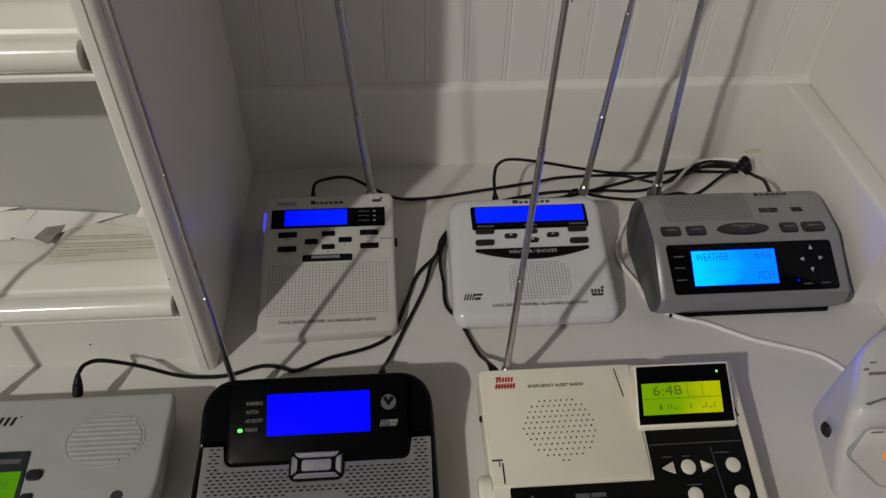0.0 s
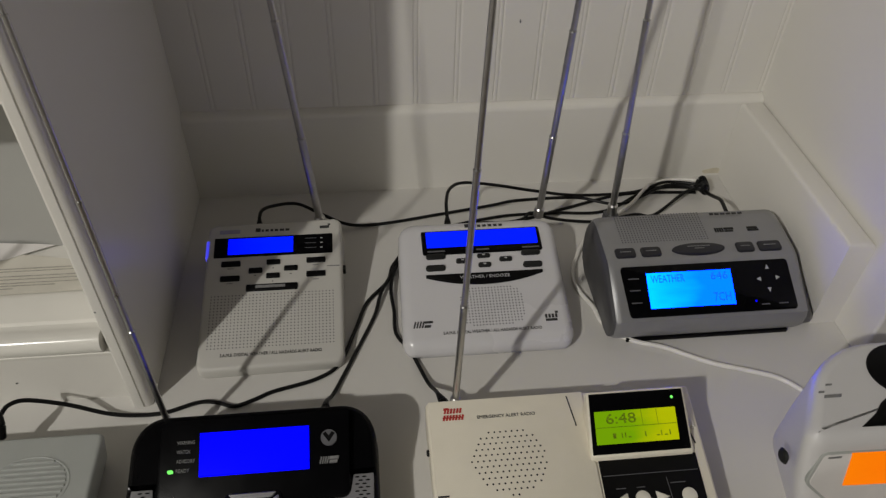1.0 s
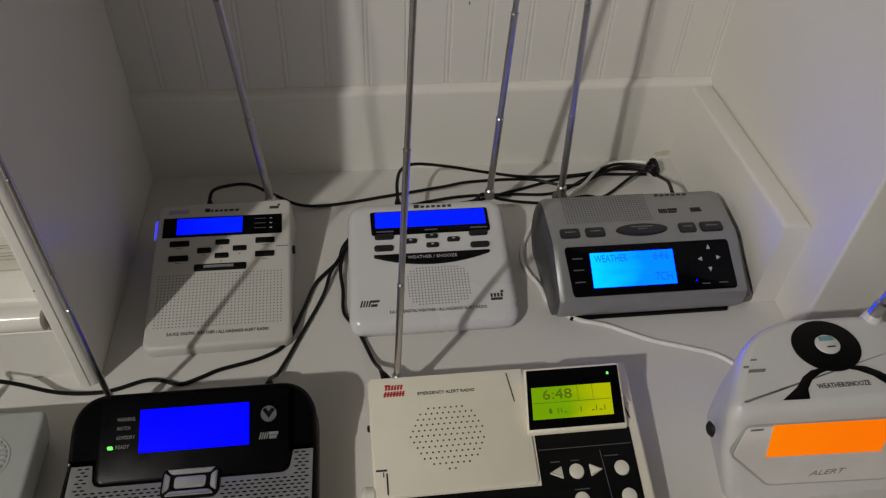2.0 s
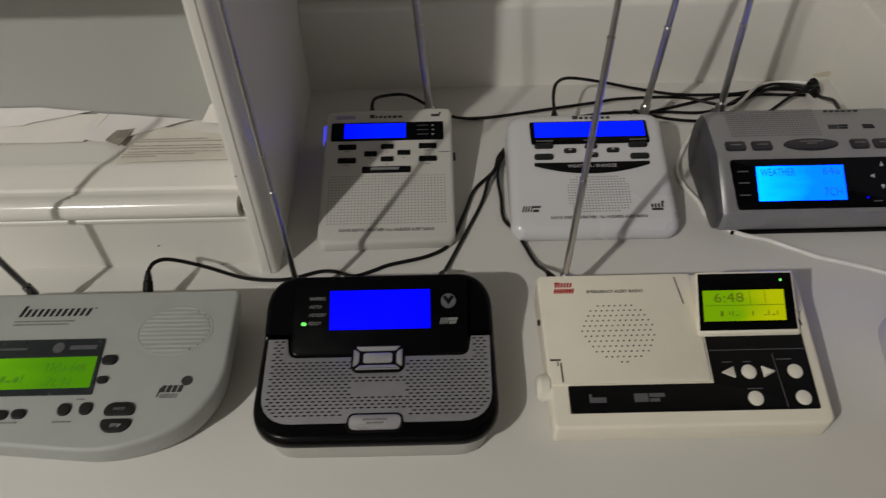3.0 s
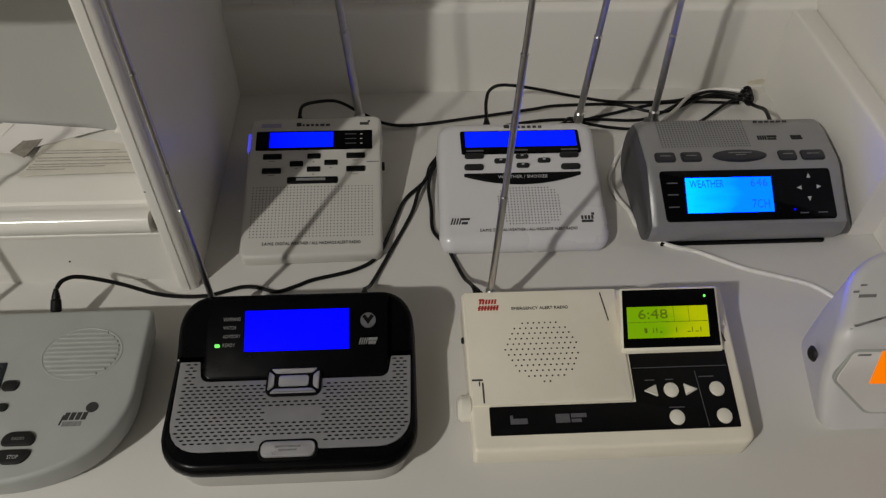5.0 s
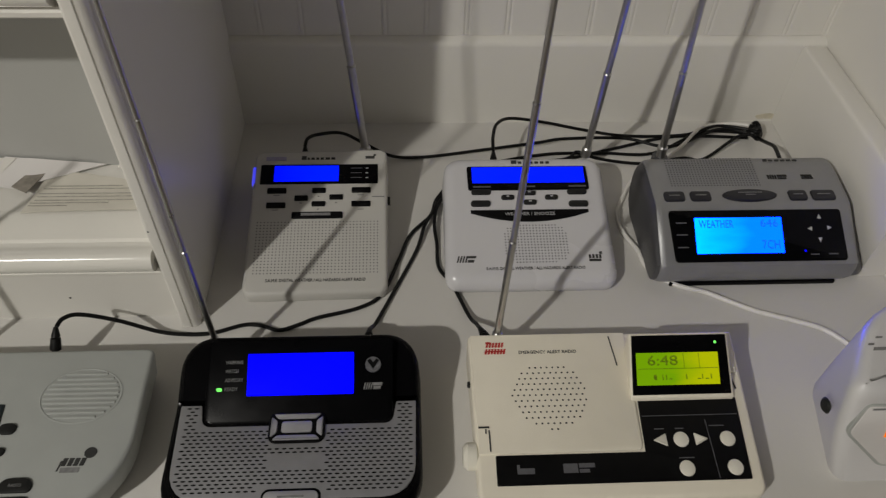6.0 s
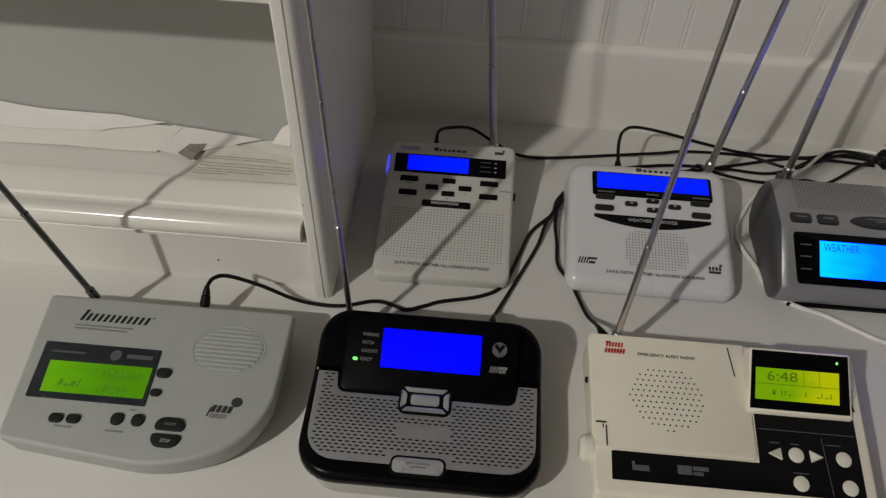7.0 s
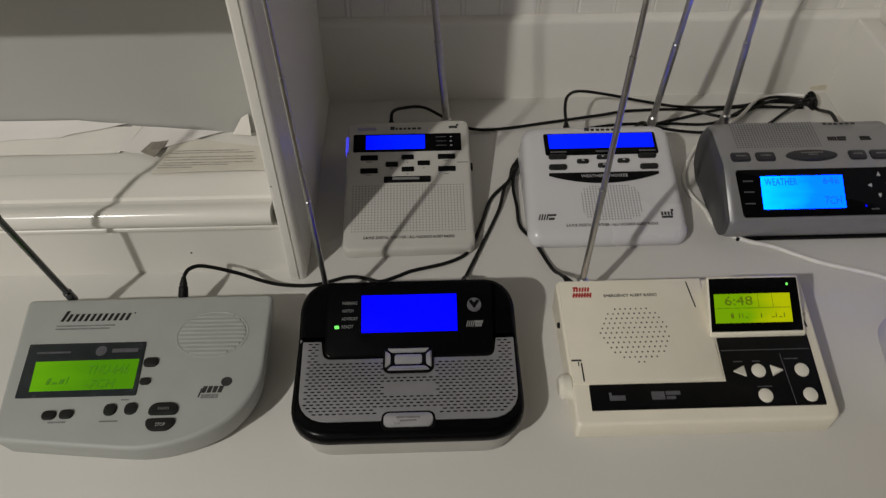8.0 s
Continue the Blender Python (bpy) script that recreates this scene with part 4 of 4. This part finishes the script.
# ---------------------------------------------------------------- white clock radio with an orange display
def clock_radio():
    t = thing("clock_radio", "white weather clock radio with a lit orange display", "radio", (0.55, -0.11, 0), "weather radios on the counter")
    s = slope(0.1050, -0.14, 0.10)
    foot = rpoly([(0.482, -0.1515), (0.622, -0.1515), (0.622, -0.060), (0.500, -0.060)], [0.014, 0.014, 0.025, 0.025], 7)
    waist = rpoly([(0.466, -0.1448), (0.634, -0.1448), (0.626, -0.070), (0.490, -0.070)], [0.015, 0.015, 0.03, 0.03], 7)
    top = rpoly([(0.457, -0.1400), (0.638, -0.1400), (0.616, -0.066), (0.500, -0.066)], [0.018, 0.018, 0.035, 0.035], 7)
    rings = [ring(inset(foot, 0.003), level(0.0)), ring(foot, level(0.004)), ring(waist, level(0.055)), ring(top, s, -0.012)]
    for a in (20, 45, 70, 90):
        rings.append(ring(inset(top, 0.008 * (1 - math.cos(radians(a)))), s, -0.012 + 0.012 * math.sin(radians(a))))
    rings.append(ring(inset(top, 0.0092), s, 0.00002))
    part("body", loft(rings), CLOCK_WHITE, t, "rounded white plastic case")

    def front(poly, d0, d1, bm=None):
        """A plate on the front face, outline in (x, z)."""
        def at(p, d):
            return (p.x, -0.1520 + 0.13 * p.y - d, p.y)
        return loft([[at(p, d0) for p in poly], [at(p, d1 - 0.0004) for p in poly], [at(p, d1) for p in inset(poly, 0.0005)]], bm)
    window = rpoly([(0.508, 0.023), (0.604, 0.017), (0.622, 0.055), (0.612, 0.088), (0.473, 0.0925), (0.470, 0.062)], 0.005, 4)
    w = part("window_groove", front(window, -0.002, 0.0006), GREY_PLASTIC, t, "grey groove round the window")
    part("window_face", front(inset(window, 0.0022), -0.001, 0.0010), FACE_CLEAR, w, "milky plastic display window")
    part("lcd", front([Vector(p) for p in [(0.4975, 0.0580), (0.5850, 0.0535), (0.5820, 0.0870), (0.4935, 0.0905)]], 0.0, 0.0018), ORANGE_LCD, w, "lit orange display")
    bm = bmesh.new()
    for x0, z0, x1, z1 in [(0.4780, 0.0870, 0.4870, 0.0885), (0.5920, 0.0560, 0.6030, 0.0585), (0.5920, 0.0700, 0.6030, 0.0725)]:
        front([Vector((x0, z0)), Vector((x1, z0)), Vector((x1, z1)), Vector((x0, z1))], 0.001, 0.0017, bm)
    part("print", bm, GREY_INK, w)
    words = lettering("ALERT", 0.5380, 0.0315, 0.5640, 0.0055, level(0.0), 0.0, 0.2)
    for v in words.verts:
        v.co = (v.co.x, -0.1520 + 0.13 * v.co.y - 0.0012 - v.co.z, v.co.y)
    part("window_lettering", words, GREY_INK, w)
    disc = part("dial", slab(ellipse(0.5470, -0.0935, 0.0245, 0.0205, 36), s, -0.001, 0.0016, 0.0008), BLACK, t, "black ring dial")
    part("dial_centre", slab(ellipse(0.5475, -0.0935, 0.0090, 0.0078, 24), s, 0.0, 0.0026, 0.0010), CLOCK_WHITE, disc, "white dial centre")
    part("dial_print", bars([(0.5425, -0.0910, 0.5530, -0.0875)], s, 0.0029), TEAL_INK, disc)
    part("dial_print", bars([(0.5460, -0.0965, 0.5520, -0.0955)], s, 0.0029), INK, disc)
    for m in (1, -1):
        arm = [(0.5355, -0.1105), (0.5270, -0.1120), (0.5190, -0.1165), (0.5120, -0.1235), (0.4985, -0.1320), (0.5170, -0.1325), (0.5190, -0.1255), (0.5250, -0.1190), (0.5330, -0.1145), (0.5400, -0.1125)]
        arm = [Vector((0.5470 + (x - 0.5470) * m, y)) for x, y in arm]
        part("band", slab(arm[::-1] if m < 0 else arm, s, -0.001, 0.0010, 0.0003), BLACK, t, "black curved band")
    part("case_lettering", lettering("WEATHER/SNOOZE", 0.5265, -0.1258, 0.5645, 0.0036, s, 0.0004), INK, t)
    part("print", bars([(0.4810, -0.1060, 0.4850, -0.1048), (0.4880, -0.1010, 0.4925, -0.0998), (0.4830, -0.1100, 0.4950, -0.1078)], s, 0.0004, 0.6), GREY_INK, t)
    part("side_socket", rod((0.4625, -0.1240, 0.064), (0.4660, -0.1240, 0.064), 0.0058, 0.0050, 14), GREY_DARK, t, "dark earphone socket")
    mount = part("antenna_mount", rod((0.5920, -0.0730, 0.100), (0.5930, -0.0725, 0.116), 0.0080, 0.0062, 16), CLOCK_WHITE, t)
    antenna(t, (0.5930, -0.0725, 0.118), (0.16, 0.06, 1), (0.10, 0.11, 0.11), 0.0032, CHROME)
    return t


LIME_INK = material("lime_lcd_ink", (0.17, 0.27, 0.0), 0.5, grain=0.1, scale=300, bump=0)
LCD_CYAN_INK = material("cyan_lcd_ink", (0.0, 0.30, 0.85), 0.5, grain=0.1, scale=300, bump=0)
LILAC_INK = material("lilac_ink", (0.30, 0.28, 0.42), 0.6, grain=0.1, scale=300, bump=0)
TEAL_INK = material("teal_ink", (0.16, 0.33, 0.37), 0.6, grain=0.1, scale=300, bump=0)
DARK_KEY = material("dark_grey_key", (0.014, 0.014, 0.019), 0.4, grain=0.1, scale=90)
FADED_INK = material("faded_ink", (0.38, 0.36, 0.32), 0.7, grain=0.2, scale=200, bump=0)
FACE_CLEAR = material("milky_window_plastic", (0.68, 0.66, 0.65), 0.2, grain=0.03, scale=50, bump=0.02)

grey_radio()
black_radio()
cream_radio()
slim_radio()
broad_radio()
silver_radio()
clock_radio()


# ---------------------------------------------------------------- cables
def cable(label, points, r=0.0017, mat=None):
    return solid("power_cable", tube(points, r), mat or RUBBER, label, "cable", group="cables behind the radios")


cable("thin black power cable of the grey radio on the counter", [(-0.0865, -0.0240, 0.0370), (-0.0835, -0.0165, 0.0372), (-0.074, -0.0100, 0.0330), (-0.050, -0.0060, 0.0190), (-0.022, -0.0080, 0.0065), (0.000, -0.0085, 0.0022), (0.021, -0.0075, 0.0020),
      (0.045, 0.000, 0.002), (0.060, -0.001, 0.002), (0.075, -0.006, 0.002), (0.092, 0.000, 0.002), (0.105, 0.006, 0.002), (0.140, 0.016, 0.002), (0.159, 0.031, 0.002),
      (0.173, 0.068, 0.002), (0.184, 0.100, 0.002), (0.204, 0.126, 0.002), (0.2115, 0.150, 0.002), (0.235, 0.178, 0.002), (0.293, 0.203, 0.002), (0.339, 0.204, 0.002), (0.400, 0.222, 0.002), (0.470, 0.240, 0.003), (0.548, 0.236, 0.004)])
cable("thin black power cable of the black radio on the counter", [(0.1503, -0.0220, 0.0225), (0.1515, -0.012, 0.012), (0.155, 0.000, 0.0035), (0.170, 0.035, 0.002), (0.190, 0.082, 0.002), (0.1975, 0.108, 0.0055), (0.2085, 0.133, 0.0055), (0.2150, 0.152, 0.002),
      (0.250, 0.188, 0.0055), (0.320, 0.208, 0.006), (0.384, 0.215, 0.002), (0.440, 0.214, 0.002), (0.499, 0.243, 0.006), (0.548, 0.239, 0.008)])
cable("thin black power cable of the slim radio", [(0.0846, 0.1845, 0.0390), (0.0862, 0.197, 0.0385), (0.0955, 0.209, 0.0340), (0.118, 0.218, 0.0280), (0.142, 0.214, 0.0160), (0.168, 0.208, 0.0060), (0.201, 0.211, 0.002), (0.262, 0.217, 0.006), (0.318, 0.224, 0.009),
      (0.350, 0.234, 0.006), (0.413, 0.234, 0.006), (0.459, 0.220, 0.006), (0.516, 0.243, 0.010), (0.549, 0.234, 0.011)])
cable("thin black power cable of the broad radio", [(0.2654, 0.1745, 0.0395), (0.2665, 0.192, 0.0440), (0.2720, 0.209, 0.0460), (0.2880, 0.225, 0.0400), (0.325, 0.235, 0.0270), (0.365, 0.237, 0.0160), (0.412, 0.232, 0.0110), (0.476, 0.234, 0.010), (0.517, 0.249, 0.010), (0.549, 0.238, 0.013)])
cable("thin black power cable of the cream radio", [(0.2385, -0.0220, 0.0200), (0.2370, -0.012, 0.0130), (0.232, 0.004, 0.0040), (0.220, 0.040, 0.002), (0.2090, 0.060, 0.002), (0.2085, 0.088, 0.0020), (0.2070, 0.112, 0.0055), (0.2130, 0.140, 0.0055), (0.235, 0.165, 0.0055), (0.300, 0.194, 0.0055),
      (0.345, 0.202, 0.0055), (0.359, 0.213, 0.0055), (0.375, 0.204, 0.0055), (0.400, 0.201, 0.002), (0.430, 0.198, 0.002), (0.470, 0.206, 0.002), (0.491, 0.203, 0.003), (0.531, 0.228, 0.011), (0.551, 0.232, 0.013)])
cable("short black cable down to the silver radio", [(0.552, 0.236, 0.010), (0.556, 0.222, 0.012), (0.553, 0.205, 0.022), (0.547, 0.182, 0.036), (0.5405, 0.157, 0.0430)], 0.0019)
cable("thin white cable looped behind the silver radio", [(0.440, 0.196, 0.0024), (0.455, 0.206, 0.0070), (0.471, 0.218, 0.0095), (0.490, 0.238, 0.0110), (0.506, 0.250, 0.0090), (0.530, 0.250, 0.0120), (0.548, 0.243, 0.0150)], 0.0019, WHITE_RUBBER)
cable("white cable running round the silver radio to the clock radio", [(0.440, 0.196, 0.0023), (0.412, 0.176, 0.0022), (0.390, 0.140, 0.0022), (0.3830, 0.118, 0.0022), (0.3850, 0.098, 0.0022), (0.3930, 0.077, 0.0022), (0.3955, 0.060, 0.0022), (0.4045, 0.0455, 0.0022), (0.4200, 0.0340, 0.0022), (0.4420, 0.0260, 0.0022),
      (0.4600, 0.0155, 0.0022), (0.4810, 0.0040, 0.0022), (0.5080, -0.0060, 0.0022), (0.5330, -0.0175, 0.0022), (0.551, -0.040, 0.0022), (0.555, -0.058, 0.0022)], 0.0021, WHITE_RUBBER)
knot = thing("cable_knot", "black knot of bundled power cables", "cable", (0.553, 0.236, 0.0))
for i in range(4):
    a0 = 0.7 * i
    part("cable_turn", tube([(0.553 + (0.0085 - 0.001 * i) * math.cos(a0 + a) * (1 if i % 2 else 0.8), 0.236 + 0.0062 * math.sin(a0 + a), 0.0085 + 0.0028 * i + 0.003 * math.sin(2 * a + i)) for a in [k * 0.62 for k in range(11)]], 0.0019, smooth=4), RUBBER, knot)


# ---------------------------------------------------------------- papers on the low shelf
def sheet(name, label, poly, z, mat, lift=0.002, seed=0, thick=0.0006, cut=9):
    """A loose sheet with a slight wave, four corners given in plan."""
    a, b, c, d = [Vector((p[0], p[1], p[2] if len(p) > 2 else z)) for p in poly]
    bm = bmesh.new()
    grid = []
    for k, top in enumerate((0, 1)):
        rows = []
        for i in range(cut + 1):
            u = i / cut
            row = []
            for j in range(cut + 1):
                v = j / cut
                p = a.lerp(b, u).lerp(d.lerp(c, u), v)
                w = noise.noise(Vector((p.x * 18, p.y * 18, seed * 7.3)))
                row.append(bm.verts.new((p.x, p.y, p.z + lift * max(0.0, 0.5 + w + 0.35 * noise.noise(Vector((p.x * 55, p.y * 40, seed * 3.1)))) + thick * top)))
            rows.append(row)
        grid.append(rows)
    for k in (0, 1):
        for i in range(cut):
            for j in range(cut):
                q = (grid[k][i][j], grid[k][i + 1][j], grid[k][i + 1][j + 1], grid[k][i][j + 1])
                bm.faces.new(q if k else q[::-1])
    for (i0, j0), (i1, j1) in [((i, 0), (i + 1, 0)) for i in range(cut)] + [((cut, j), (cut, j + 1)) for j in range(cut)] + [((i + 1, cut), (i, cut)) for i in range(cut)] + [((0, j + 1), (0, j)) for j in range(cut)]:
        bm.faces.new((grid[0][i0][j0], grid[0][i1][j1], grid[1][i1][j1], grid[1][i0][j0]))
    return solid(name, bm, mat, label, "paper", group="papers on the low shelf")


ZS = 0.0927
p1 = sheet("paper_sheet", "aged sheet of printed paper lying on the shelf", [(-0.113, 0.041), (-0.0165, 0.044), (-0.0165, 0.074), (-0.104, 0.0895)], ZS, PAPER_OLD, 0.002, 1)
for x0, x1, y in ((-0.0990, -0.0430, 0.0690), (-0.1030, -0.0300, 0.0660), (-0.1050, -0.0300, 0.0605), (-0.1055, -0.0270, 0.0570), (-0.1060, -0.0290, 0.0530), (-0.1085, -0.0500, 0.0500), (-0.1090, -0.0800, 0.0470)):
    part("printed_line", bars([(x0, y, x1, y + 0.0007)], level(ZS + 0.0030), 0.0002, 0.02), FADED_INK, p1)
sheet("paper_sheet", "white sheet of paper lying under the curled sheet", [(-0.52, 0.068), (-0.148, 0.0705), (-0.131, 0.0955, 0.1015), (-0.52, 0.0955, 0.1120)], ZS, PAPER_OFF, 0.0016, 2, 0.0005, 14)
sheet("paper_sheet", "curled white sheet of paper leaning on the bay's back", [(-0.52, 0.0735, 0.1020), (-0.200, 0.0840, 0.0985), (-0.145, 0.0966, 0.1030), (-0.52, 0.0966, 0.1290)], ZS, PAPER, 0.0042, 3, 0.0006, 18)
sheet("paper_sheet", "folded end of white paper against the bay's back", [(-0.152, 0.0730), (-0.1265, 0.0672), (-0.0620, 0.0955), (-0.140, 0.0966, 0.1025)], ZS + 0.0016, PAPER, 0.0012, 5, 0.0005, 12)
sheet("paper_sheet", "small white paper corner propped against the upright", [(-0.0520, 0.0905), (-0.0350, 0.0880), (-0.0360, 0.0968, 0.1130), (-0.0430, 0.0968, 0.1085)], ZS + 0.0030, PAPER_OFF, 0.0006, 6, 0.0005, 5)
# thin brown sheet laid where the hollow under the fold is in shade
sheet("paper_hollow", "brown sheet standing in for the shaded hollow under the folded paper", [(-0.1275, 0.0675), (-0.1140, 0.0600), (-0.1040, 0.0915), (-0.1170, 0.0905)], ZS + 0.0034, HOLLOW_SHADE, 0.0012, 4)
solid("stain_mark", loft([ring(rpoly([(0.016, -0.2150), (0.022, -0.2165), (0.0245, -0.2120), (0.0200, -0.2100)], 0.002, 3), level(0.0001)), ring(rpoly([(0.016, -0.2150), (0.022, -0.2165), (0.0245, -0.2120), (0.0200, -0.2100)], 0.002, 3), level(0.0004))]),
      STAIN, "faint brown stain on the white counter", "stain")


def mark(label, rects, mat):
    """A small flaw in the paint, a thin film with an uneven outline."""
    bm = bmesh.new()
    for (x0, y0, z0), (ux, uy, uz), (vx, vy, vz) in rects:
        n = 14
        lo, hi = [], []
        nrm = Vector((ux, uy, uz)).cross(Vector((vx, vy, vz))).normalized() * 0.0003
        for i in range(n):
            a = 2 * math.pi * i / n
            k = 0.75 + 0.5 * noise.noise(Vector((math.cos(a) * 1.3 + x0 * 40, math.sin(a) * 1.3, z0 * 40)))
            p = Vector((x0, y0, z0)) + Vector((ux, uy, uz)) * math.cos(a) * k + Vector((vx, vy, vz)) * math.sin(a) * k
            lo.append(tuple(p - nrm))
            hi.append(tuple(p + nrm))
        loft([lo, hi], bm)
    return solid("paint_mark", bm, mat, label, "mark")


BEIGE = material("beige_smear", (0.63, 0.58, 0.46), 0.5, grain=0.12, scale=90)
mark("beige smear low on the white back rail", [((0.580, 0.2698, 0.0065), (0.017, 0, 0), (0, 0, 0.0045))], BEIGE)
mark("tiny dark speck on the white riser board", [((-0.0909, 0.0129, 0.0256), (0.0011, 0, 0), (0, 0, 0.0011))], GREY_DARK)
mark("small dark chip in the white back boards", [((0.3428, 0.2785, 0.1885), (0.0010, 0, 0), (0, 0, 0.0024))], GREY_INK)
mark("tiny dark speck on the upright's edge", [((-0.0036, -0.0001, 0.114), (0.0009, 0, 0), (0, 0, 0.0009))], GREY_INK)
